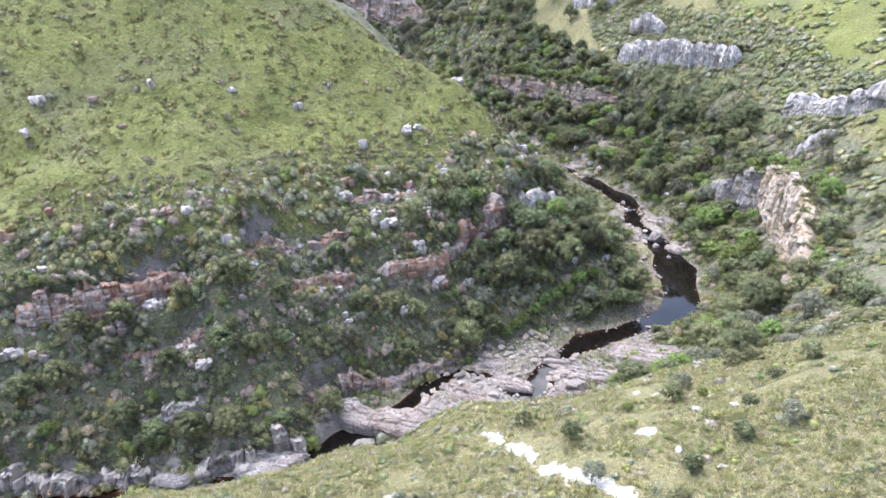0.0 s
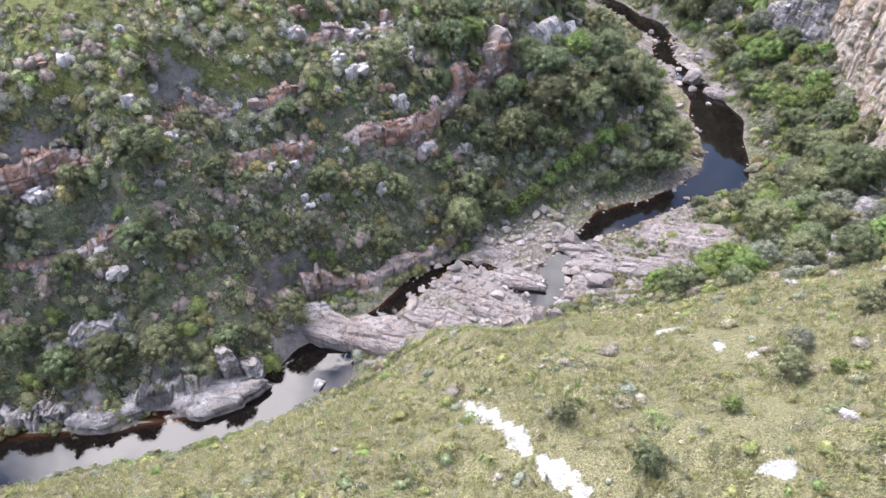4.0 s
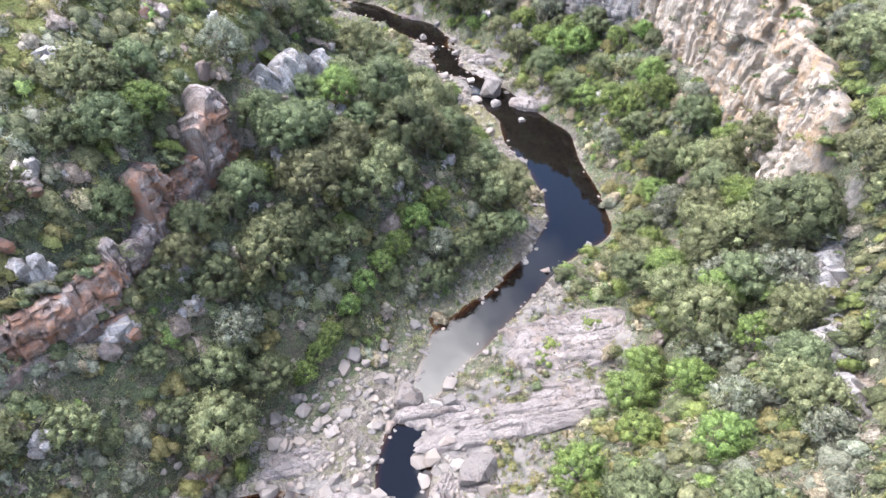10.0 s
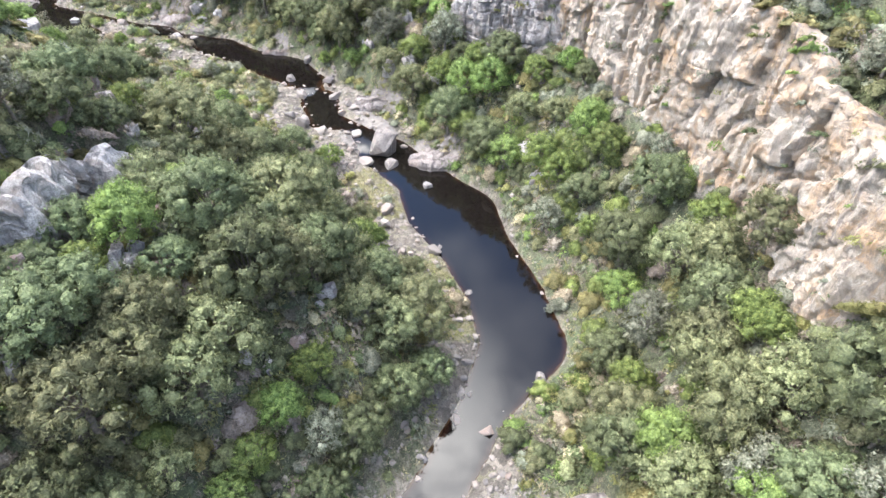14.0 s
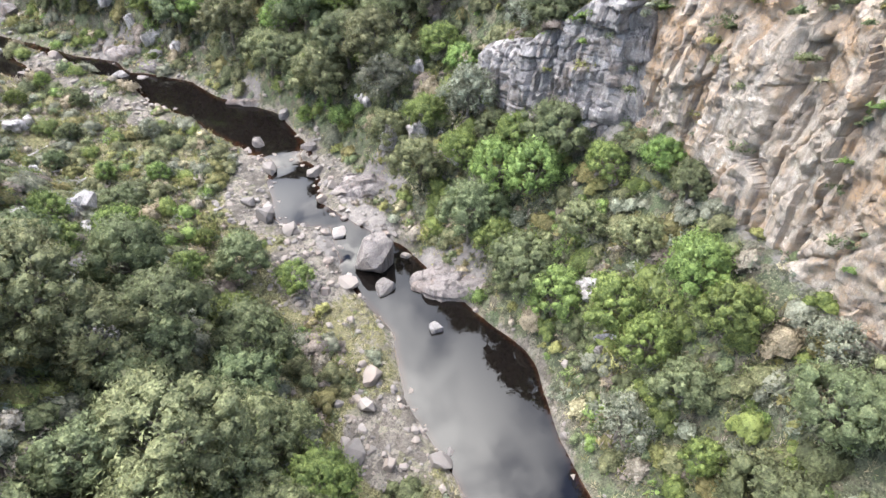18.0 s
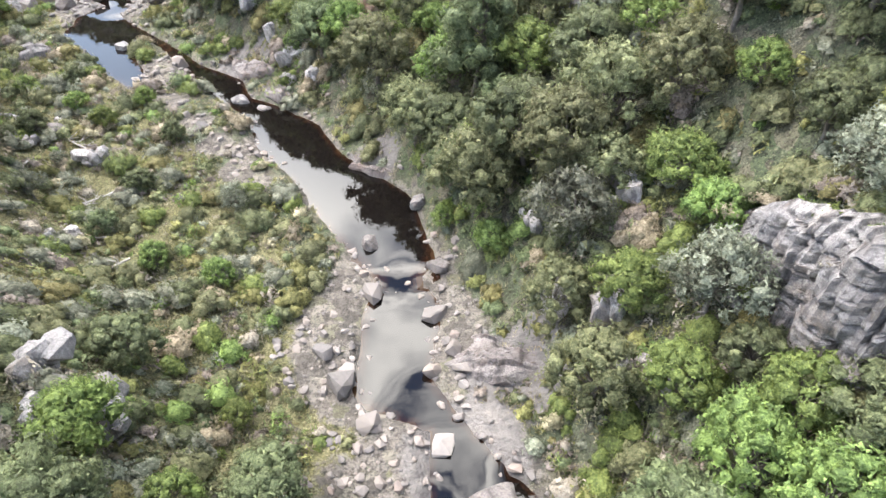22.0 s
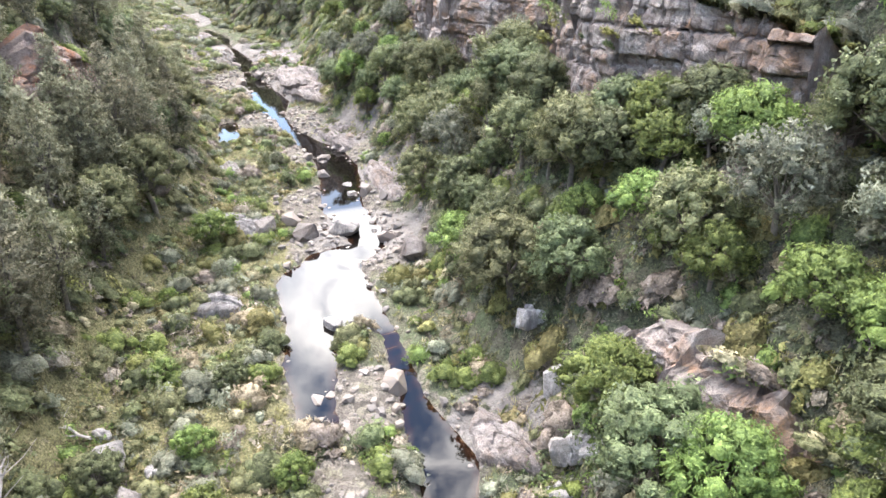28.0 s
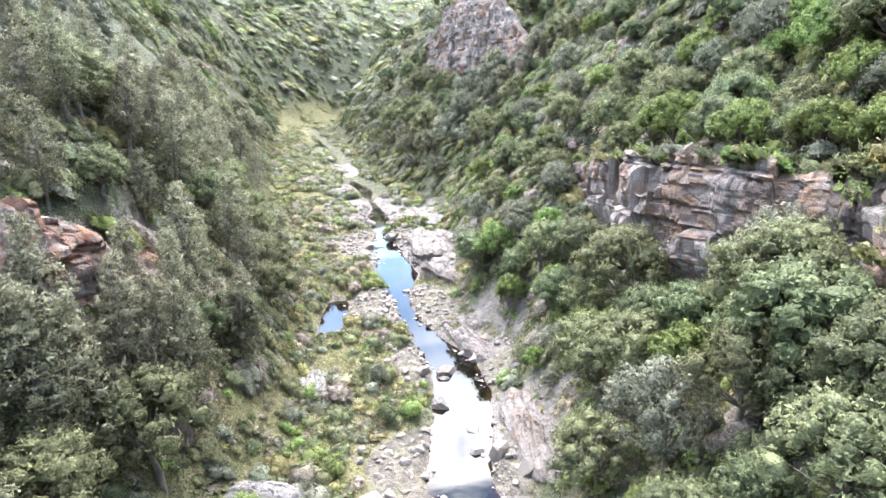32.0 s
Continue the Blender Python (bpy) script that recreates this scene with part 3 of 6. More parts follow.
# rock walls: plan line, base and top height at each of its points, +1 where the river lies to the left of the line, rock
CLIFFS = [
    ("cliff", [(51.2, 96.6), (50.4, 100.0), (48.9, 103.6), (48.6, 106.4), (47.8, 109)], [10, 10, 9.2, 8.9, 8.6], [16.6, 15.8, 12.8, 11.2, 10.2], 1, "grey", "grey jointed rock wall standing among the trees"),
    ("rock_face", [(28.5, 51.4), (33, 56.8), (37.5, 61.8), (41, 66.2)], [11.4, 11.2, 11.0, 10.4], [12.2, 12.5, 13.2, 14.0], 1, "grey", "broken grey rock ledge below the ridge"),
    ("cliff", [(40.6, 66), (43, 69), (47.3, 77), (49.6, 86), (51.2, 93), (52, 98), (51.4, 101.5)], [10, 9, 9.2, 9.6, 9, 9.8, 10], [15.2, 17.4, 19.4, 20.2, 18.8, 16.4, 14.5], 1, "cream", "pale cream and ochre sandstone cliff above the trees"),
    ("rock_face", [(-17, 58.5), (-12.5, 62), (-6, 63.6), (-1.6, 66), (2, 68.4), (4.5, 71)], [0, 0, 0.2, 0.2, 0.4, 0.8], [1.6, 2.6, 2.8, 2.4, 2.2, 1.4], -1, "purple", "grey undercut rock wall beside the dark river pool"),
    ("rock_face", [(-47, 57), (-42, 58.4), (-38.5, 59.2), (-33, 62.3), (-28, 66)], [13.6, 13.2, 12.8, 13.4, 15.6], [17.8, 18.6, 18.4, 17.2, 17.0], -1, "red", "weathered grey and orange rock face on the hillside"),
    ("rock_face", [(-48, 49.2), (-41, 48.6), (-35, 48.9), (-29, 49.8)], [-1.4, -1.3, -1.3, -1.2], [1.6, 1.4, 1.0, 1.3], -1, "grey", "pale grey water-worn rock ledge along the river"),
    ("rock_face", [(-27, 50.2), (-22, 50.9), (-17.5, 52.4), (-14.4, 55.2)], [-1.2, -1.2, -1.1, -1], [1.0, 1.8, 2.2, 1.2], -1, "grey", "pale grey water-worn rock ledge along the river"),
    ("rock_face", [(-34, 53.2), (-29.5, 53.8), (-25, 55.5)], [3, 3, 3.4], [4.4, 5.0, 4.6], -1, "grey", "pale weathered rock face among the trees"),
    ("rock_face", [(-36, 56.2), (-30, 58.6), (-25, 61)], [9, 9, 9.2], [10.6, 11, 10.4], -1, "red", "long broken rusty ledge below the rock face"),
    ("rock_face", [(-25, 69), (-21, 70.6), (-17, 71.3), (-11, 74)], [15.8, 15.4, 15.2, 15.6], [17.0, 17.0, 17.0, 16.6], -1, "red", "broken reddish rock band among the shrubs"),
    ("rock_face", [(-20, 66.6), (-15, 68.6), (-9.5, 70.4)], [11.6, 11.5, 11.6], [13.0, 13.2, 12.6], -1, "red", "overgrown rust-stained ledge on the slope"),
    ("rock_face", [(-9, 71), (-4, 73), (1.5, 76.2)], [12, 11.8, 11.4], [13.2, 13.8, 13.0], -1, "red", "broken reddish rock band among the shrubs"),
    ("rock_face", [(-14, 78.4), (-8, 80.2), (-2, 82.6)], [18.6, 18.4, 18.2], [19.6, 20, 19.4], -1, "red", "low grey rock band under the heath"),
    ("rock_face", [(-1, 74.6), (2, 77.2), (4.8, 80.4), (7.9, 83.2), (9.8, 86)], [10.6, 10.6, 11, 11.4, 12.2], [12.4, 14.4, 15.6, 15.8, 15.6], -1, "red", "steep rusty brown rock face with dark cracks"),
    ("rock_face", [(10.4, 86.2), (13.2, 89.9), (16.1, 92.8), (19.6, 94.8)], [12, 11.4, 10.8, 10.4], [15.2, 16.0, 15.4, 14.4], -1, "pale", "jagged pale grey rock buttress on the spur"),
    ("rock_face", [(48.6, 121.8), (48.0, 124), (47.4, 126)], [11, 11, 11], [12, 13, 12], 1, "grey", "upright grey rock pillar above the trees"),
    ("rock_face", [(39.5, 133.5), (36.6, 137), (33.4, 141.5)], [6.2, 6.0, 6.0], [8.0, 8.8, 8.0], 1, "purple", "layered purplish rock ledge among the trees"),
    ("cliff", [(48, 137), (42.5, 142), (37.6, 147), (33.2, 150.2), (31.1, 152.6), (29.4, 157.2), (28.8, 161.5)], [15, 13.6, 12.4, 11.3, 10.9, 11.2, 12], [16.5, 16.6, 17.4, 18, 18, 17.4, 17], 1, "purple", "bedded purple-brown cliff with an overhang and dark stains"),
    ("cliff", [(31, 160.8), (25.8, 161.6), (22.6, 164.9), (20.2, 168.8), (17.3, 173.6), (14.2, 179.5), (11.5, 186)], [12, 11.3, 10.6, 10.2, 10.6, 11.8, 13], [16.6, 16.8, 16.6, 16.2, 15.2, 14.2, 14.4], 1, "purple", "layered rusty and grey cliff among the trees"),
    ("rock_face", [(4.8, 145.5), (2.8, 149.2), (1.2, 153.4), (-0.5, 157.2), (-2.8, 160.5)], [12.8, 12.2, 10.2, 8.6, 8.6], [13.8, 14.4, 13.4, 12.6, 11.0], -1, "red", "rusty red and purple rock outcrop below the wooded slope"),
    ("cliff", [(-5, 221), (-15, 230), (-26, 238), (-38, 250)], [21, 18.5, 18, 20], [25, 33, 35, 30], 1, "purple", "tall bedded cliff at the bend upstream"),
    ("cliff", [(40.5, 155.5), (46, 151), (51, 145.4), (56, 139), (60.6, 132)], [21.8, 23.2, 23.5, 24.4, 25.4], [25.6, 28.4, 29.2, 29.6, 30.2], -1, "pale", "white-grey cliff band high on the valley side"),
    ("rock_face", [(44.5, 161.5), (48, 157.6), (51.5, 153)], [28.2, 28.4, 28.8], [31.4, 32.0, 32.0], -1, "pale", "short white-grey ledge above the cliff band"),
    ("rock_face", [(34.5, 185), (39.5, 179.5), (45, 173)], [31.2, 31.9, 32.5], [34.6, 35.6, 35.6], -1, "pale", "pale pinkish rock band near the top of the valley side"),
    ("rock_face", [(60.2, 112.5), (62.4, 106.8), (63.6, 100.8), (66.2, 96), (69, 90)], [20.5, 22.6, 24.2, 26.9, 30.2], [24.3, 27.2, 28.8, 31.4, 33.8], -1, "pale", "white-grey rock band above the cliff"),
    ("rock_face", [(56.8, 101.5), (59.2, 98.8), (61.6, 96.2)], [16.6, 19.5, 22.3], [18.8, 22, 24.6], -1, "pale", "broken white-grey rock band on the grassy slope"),
]


def along(line, x, y):
    """Distance to the water's edge, water level, and side (+1 on the left going upstream)."""
    best = np.full(x.shape, 1e9); lev = np.zeros(x.shape); side = np.ones(x.shape); bd = np.full(x.shape, 1e9)
    for (ax, ay, ah, az), (bx, by, bh, bz) in zip(line, line[1:]):
        dx, dy = bx - ax, by - ay
        u = np.clip(((x - ax) * dx + (y - ay) * dy) / (dx * dx + dy * dy), 0, 1)
        d = np.hypot(x - ax - u * dx, y - ay - u * dy)
        e = d - (ah + u * (bh - ah))
        m = e < best
        best = np.where(m, e, best); lev = np.where(m, az + u * (bz - az), lev)
        m = d < bd
        bd = np.where(m, d, bd)
        side = np.where(m, np.where(dx * (y - ay) - dy * (x - ax) > 0, 1.0, -1.0), side)
    return best, lev, side

def station_weights(x, y):
    w = [1.0 / ((x - sx) ** 2 + (y - sy) ** 2 + 16.0) ** 1.5 for sx, sy in STATIONS]
    s = sum(w)
    return [q / s for q in w]



def hashed(ix, iy, seed):
    h = (ix.astype(np.int64) * 374761393 + iy.astype(np.int64) * 668265263 + seed * 974634541) & 0x7FFFFFFF
    h = ((h ^ (h >> 13)) * 1274126177) & 0x7FFFFFFF
    return ((h ^ (h >> 16)) & 0xFFFF) / 65535.0


def vnoise(x, y, seed=0):
    ix, iy = np.floor(x), np.floor(y)
    fx, fy = x - ix, y - iy
    fx, fy = fx * fx * (3 - 2 * fx), fy * fy * (3 - 2 * fy)
    a, b = hashed(ix, iy, seed), hashed(ix + 1, iy, seed)
    c, d = hashed(ix, iy + 1, seed), hashed(ix + 1, iy + 1, seed)
    return (a + (b - a) * fx) * (1 - fy) + (c + (d - c) * fx) * fy - 0.5


def fbm(x, y, octaves=4, seed=0):
    t, amp = np.zeros(x.shape), 1.0
    for o in range(octaves):
        t += amp * vnoise(x * 2 ** o + 17.3 * o, y * 2 ** o - 9.1 * o, seed + o)
        amp *= 0.5
    return t


def facets(x, y, cx, cy, seed, tilt=0.5):
    """Broken rock: each cell of an uneven mosaic is a tilted plane. Gives its height (-0.5 to 0.5 or so) and the nearness of a crack."""
    u, v = x / cx, y / cy
    iu, iv = np.floor(u), np.floor(v)
    d1, d2, h = np.full(x.shape, 9.0), np.full(x.shape, 9.0), np.zeros(x.shape)
    for du in (-1, 0, 1):
        for dv in (-1, 0, 1):
            a, b = iu + du, iv + dv
            pu, pv = a + hashed(a, b, seed), b + hashed(a, b, seed + 1)
            d = np.hypot(u - pu, v - pv)
            g = hashed(a, b, seed + 2) - 0.5 + tilt * ((hashed(a, b, seed + 3) - 0.5) * (u - pu) * 2 + (hashed(a, b, seed + 4) - 0.5) * (v - pv) * 2)
            near = d < d1
            d2 = np.where(near, d1, np.minimum(d2, d))
            h = np.where(near, g, h)
            d1 = np.where(near, d, d1)
    return h, np.maximum(1 - (d2 - d1) / 0.07, 0)


def rows_of(v, seed):
    """Uneven rows: the row that each value falls in, and the distance to the row's nearer edge."""
    k = np.floor(v)
    jog = lambda q: 0.55 * hashed(q, q * 0 + 3, seed)
    k = np.where(v < k + jog(k), k - 1, k)
    return k, np.minimum(v - k - jog(k), k + 1 + jog(k + 1) - v)


def blocks(u, z, wide, thick, seed):
    """Bedded and jointed rock: a height for each block and for its whole bed, and the nearness of a joint."""
    r, dz = rows_of(z / thick, seed)
    c, du = rows_of(u / wide + 7.31 * hashed(r, r * 0 + 1, seed + 1), seed + 2)
    d = np.minimum(dz * thick, du * wide)
    return hashed(r, c, seed + 3) - 0.5, hashed(r, r * 0 + 5, seed + 4) - 0.5, np.maximum(1 - d / 0.1, 0)


def smooth(a, b, x):
    t = np.clip((x - a) / (b - a), 0, 1)
    return t * t * (3 - 2 * t)


def line_frame(line, x, y):
    """Distance to a plan line, the running index along it, and the signed distance (plus: left of it)."""
    bd, bu, bs = np.full(x.shape, 1e9), np.zeros(x.shape), np.ones(x.shape)
    for i, ((ax, ay), (bx, by)) in enumerate(zip(line, line[1:])):
        dx, dy = bx - ax, by - ay
        u = np.clip(((x - ax) * dx + (y - ay) * dy) / (dx * dx + dy * dy), 0, 1)
        d = np.hypot(x - ax - u * dx, y - ay - u * dy)
        m = d < bd
        bd = np.where(m, d, bd)
        bu = np.where(m, i + u, bu)
        bs = np.where(m, np.where(dx * (y - ay) - dy * (x - ax) > 0, 1.0, -1.0), bs)
    return bd, bu, bs


def lie(x, y):
    """Height of the ground at many places, with what is known there."""
    e, lev, side = along(AXIS, x, y)
    er, wlev, _ = along(RIVER, x, y)
    e2, wlev2, _ = along(SIDE_POOL, x, y)
    e3, wlev3, _ = along(SIDE_PUDDLE, x, y)
    wlev = np.where(e2 < er, wlev2, wlev)
    er = np.minimum(er, e2)
    wlev = np.where(e3 < er, wlev3, wlev)
    er = np.minimum(er, e3)
    near = [1.0 / ((x - ax) ** 2 + (y - ay) ** 2 + 9.0) ** 1.5 for ax, ay, _, _ in AXIS]
    even = sum(q * p[3] for q, p in zip(near, AXIS)) / sum(near)
    lev = lev + (even - lev) * smooth(0, 7, e)
    ws = station_weights(x, y)
    ee = np.maximum(e, 0)
    left = sum(w * np.interp(ee, KNOTS, p) for w, p in zip(ws, LEFT))
    right = sum(w * np.interp(ee, KNOTS, p) for w, p in zip(ws, RIGHT))
    prof = np.where(side > 0, left, right) * smooth(-1.5, 0.8, e)
    h = lev + 0.35 + prof
    far = np.maximum(ee - 90, 0)
    h = h + far * 0.22 + fbm(x / 160, y / 160, 3, 5) * np.minimum(far, 300) * 0.3
    rough = smooth(0, 12, ee)
    h = h + fbm(x / 14, y / 14, 3, 11) * 2.6 * rough + (fbm(x / 3.2, y / 3.2, 3, 23) * (0.35 + 0.55 * rough) + fbm(x / 1.1, y / 1.1, 2, 31) * 0.22) * (1 - smooth(270, 308, y)) * smooth(-95, -75, x) * (1 - smooth(70, 82, x))
    near_cliff = np.zeros(x.shape)
    for _, line, base, top, out, _, _ in CLIFFS:
        xs, ys = [p[0] for p in line], [p[1] for p in line]
        m = (x > min(xs) - 10) & (x < max(xs) + 10) & (y > min(ys) - 10) & (y < max(ys) + 10)
        if not m.any():
            continue
        d, u, s = line_frame(line, x[m], y[m])
        f = d * s * out
        k = np.arange(len(line))
        zb, zt = np.interp(u, k, base), np.interp(u, k, top)
        last = len(line) - 1
        w = (1 - smooth(1.5, 8.0, d)) * smooth(-0.02, 0.35, u) * smooth(-0.02, 0.35, last - u)
        hm = h[m]
        target = np.minimum(hm, zb) + (np.maximum(hm, zt) - np.minimum(hm, zb)) * smooth(-0.9, 0.9, -f - 1.5)
        h[m] = hm + (target - hm) * w
        near_cliff[m] = np.maximum(near_cliff[m], (1 - smooth(0.9, 1.7, np.abs(f + 0.2))) * w)
    bed = wlev - 0.25 - np.minimum(np.maximum(-er, 0) * 0.55, 1.2)
    bank = np.maximum(h, wlev + 0.06)
    h = np.where(er < 0.9, bed + (bank - bed) * smooth(-0.5, 0.9, er), h)
    return h, e, er, side, wlev, near_cliff


def ground_at(x, y):
    return lie(np.atleast_1d(np.asarray(x, float)), np.atleast_1d(np.asarray(y, float)))[0]


def mesh_of(name, verts, faces, materials, index=None, smooth_shade=True):
    """A mesh from arrays: verts n x 3, faces m x 3 or m x 4."""
    me = bpy.data.meshes.new(name)
    nv, (nf, k) = len(verts), faces.shape
    me.vertices.add(nv)
    me.vertices.foreach_set("co", np.ascontiguousarray(verts, dtype=np.float32).ravel())
    me.loops.add(nf * k)
    me.loops.foreach_set("vertex_index", np.ascontiguousarray(faces, dtype=np.int32).ravel())
    me.polygons.add(nf)
    me.polygons.foreach_set("loop_start", np.arange(0, nf * k, k, dtype=np.int32))
    for mat in materials:
        me.materials.append(mat)
    if index is not None:
        me.polygons.foreach_set("material_index", np.ascontiguousarray(index, dtype=np.int32))
    me.polygons.foreach_set("use_smooth", np.broadcast_to(np.asarray(smooth_shade, dtype=bool), (nf,)).copy())
    me.update(calc_edges=True)
    return me


def grid_faces(nu, nv):
    i, j = np.meshgrid(np.arange(nu - 1), np.arange(nv - 1), indexing="ij")
    a = (i * nv + j).ravel()
    return np.stack([a, a + nv, a + nv + 1, a + 1], 1)


def steps(spans, reach, grow=1.2):
    """Even steps within each span (from, to, step), then ever longer ones out to the reach."""
    mid = [v for lo, hi, d in spans for v in np.arange(lo, hi - d * 0.5, d)] + [spans[-1][1]]
    up, s = [mid[-1]], spans[-1][2]
    while up[-1] < reach:
        s *= grow
        up.append(up[-1] + s)
    down, s, v = [], spans[0][2], mid[0]
    while v > -reach:
        s *= grow
        v -= s
        down.append(v)
    return np.array(down[::-1] + mid + up[1:])


# ---- ground and water ----
GX = steps([(-96, -50, 1.0), (-50, 58, 0.54), (58, 82, 1.0)], 2400)
GY = steps([(8, 14, 1.0), (14, 216, 0.54), (216, 310, 1.0)], 2400)
PATCHES = [(0.5, 22.6, 2.2), (1.5, 20.6, 2.0), (-6.8, 22.6, 1.5), (-6.2, 20.2, 1.7), (-12, 24.5, 0.9), (12.6, 30.1, 0.8), (-3.2, 27.8, 0.5), (-18.5, 22.6, 1.0), (14.9, 44.5, 0.9), (15.4, 40.2, 0.6), (16, 38.6, 0.7)]
TRAIL = [(1.6, 39.5), (2.5, 37.3), (4.0, 33.5), (5.4, 31.0), (6.7, 28.0), (9.0, 25.5), (10.2, 23.1), (10.7, 20.4), (11.3, 18.2), (12.0, 15.0)]
ROCKY = [(-40, 48.5, 3), (-30, 49, 3.5), (-20, 51, 3.5), (-12, 57, 4), (-3, 57, 6), (6, 62, 6), (26, 68, 6.5), (19, 64, 6), (18, 59.5, 4), (41, 100, 3.5), (41, 109, 3), (38, 106, 3.5), (37, 125, 2.5), (30, 139, 2.8), (19, 154, 5), (16.5, 164, 4), (10, 173, 5), (-3, 188, 9), (-20, 206, 10), (-44, 234, 12), (-22, 50, 5)]


STONY = [(37, 115.3, 2.6), (25.1, 134.6, 1.6), (26.9, 131.3, 1.6), (28.0, 128.8, 1.6), (29.5, 125.9, 1.6), (30.3, 124.4, 1.6), (4, 61, 9), (12, 66, 8), (9, 70, 6), (37, 105, 5), (36, 112, 6), (37, 116, 4), (19, 153, 6), (15, 158, 5), (10, 168, 5), (2, 175, 6), (-8, 190, 9), (-20, 204, 10), (30, 79, 4), (33, 92, 3.5), (27, 74, 3), (33, 104, 4), (24, 139, 3), (31, 128, 2.5)]


def stony(s):
    """How stony the river bed is along its course."""
    d = np.zeros(s["x"].shape)
    for rx, ry, rr in STONY:
        d = np.maximum(d, 1 - smooth(rr * 0.5, rr, np.hypot(s["x"] - rx, s["y"] - ry)))
    bank = 0.43 * (1 - smooth(2.2, 3.8, s["er"])) * (s["side"] > 0) * smooth(64, 68, s["y"]) * (1 - smooth(106, 110, s["y"]))
    return np.maximum(np.maximum(d, bank), 0.13 * (1 - smooth(0.2, 1.2, np.abs(s["er"] - 0.4))))


def build_ground():
    xx, yy = np.meshgrid(GX, GY, indexing="ij")
    x, y = xx.ravel(), yy.ravel()
    h, e, er, side, wlev, nc = lie(x, y)
    me = mesh_of("ground", np.stack([x, y, h], 1), grid_faces(len(GX), len(GY)), [M_GROUND])
    hh = h.reshape(xx.shape)
    gx, gy = np.gradient(hh, GX, axis=0), np.gradient(hh, GY, axis=1)
    steep = np.hypot(gx, gy).ravel()
    ridge = (side < 0) * smooth(1.5, 5, e) * (1 - smooth(58, 63, y + 0.45 * x))
    flood = (side > 0) * (1 - smooth(3, 8, e)) * smooth(78, 84, y) * 0.8
    heath = (side > 0) * smooth(16, 21, h + 4 * fbm(x / 9, y / 9, 2, 3)) * (1 - smooth(110, 140, y)) + smooth(60, 110, e) * 0.4 * (1 - smooth(180, 210, y)) + (side < 0) * smooth(50, 72, x + 14 * fbm(x / 16, y / 16, 3, 44)) * smooth(22, 29, h + 5 * fbm(x / 11, y / 11, 3, 45)) * (1 - smooth(200, 240, y)) * 0.9
    above = (side < 0) * smooth(20, 26, h) * smooth(60, 70, y) * 0.75
    rock = np.maximum(nc * 0.55, smooth(3.2, 5.0, steep) * 0.7)
    for rx, ry, rr in ROCKY:
        rock = np.maximum(rock, 0.85 * (1 - smooth(rr * 0.5, rr, np.hypot(x - rx, y - ry))))
    gravel = np.maximum(stony(dict(x=x, y=y, er=er, side=side)) * (1 - smooth(2, 6, er)), 0.6 * (1 - smooth(0.1, 0.9, er + 0.8 * fbm(x / 3, y / 3, 2, 8))))
    sand = np.zeros(x.shape)
    wob = fbm(x / 1.3, y / 1.3, 3, 61) * 0.9
    for px, py, pr in PATCHES:
        sand = np.maximum(sand, 1 - smooth(pr * 0.55, pr * 1.15, np.hypot(x - px, (y - py) * 1.5) + wob * min(pr, 1.2)))
    d, _, _ = line_frame(TRAIL, x, y)
    sand = np.maximum(sand, 1 - smooth(0.1, 0.55, d + wob * 1.1 - 0.034 * (34 - y).clip(0, 13)))
    for key, v in (("grass", np.maximum(ridge, np.maximum(flood, above))), ("heath", heath), ("rock", rock), ("gravel", gravel), ("sand", sand)):
        at = me.attributes.new(key, "FLOAT", "POINT")
        at.data.foreach_set("value", np.clip(v, 0, 1).astype(np.float32))
    ob = tagged(new("ground", me), "steep river gorge with scrub soil, dry grass and bare sandstone", "ground", kind="structure")
    # water where the land dips below its level
    wet = (er < 1.1).reshape(xx.shape)
    cell = wet[:-1, :-1] | wet[1:, :-1] | wet[:-1, 1:] | wet[1:, 1:]
    f = grid_faces(len(GX), len(GY))[cell.ravel()]
    used, inv = np.unique(f.ravel(), return_inverse=True)
    wm = mesh_of("river", np.stack([x[used], y[used], wlev[used]], 1), inv.reshape(-1, 4), [M_WATER])
    at = wm.attributes.new("depth", "FLOAT", "POINT")
    at.data.foreach_set("value", np.clip(wlev[used] - h[used], 0, 2).astype(np.float32))
    tagged(new("river", wm), "still dark tannin-brown river pools mirroring the sky", "river", kind="structure")


build_ground()


# ---- rock walls ----
ROCKS = {"pale": M_PALE, "cream": M_CREAM, "grey": M_GREY, "red": M_RED, "purple": M_PURPLE}


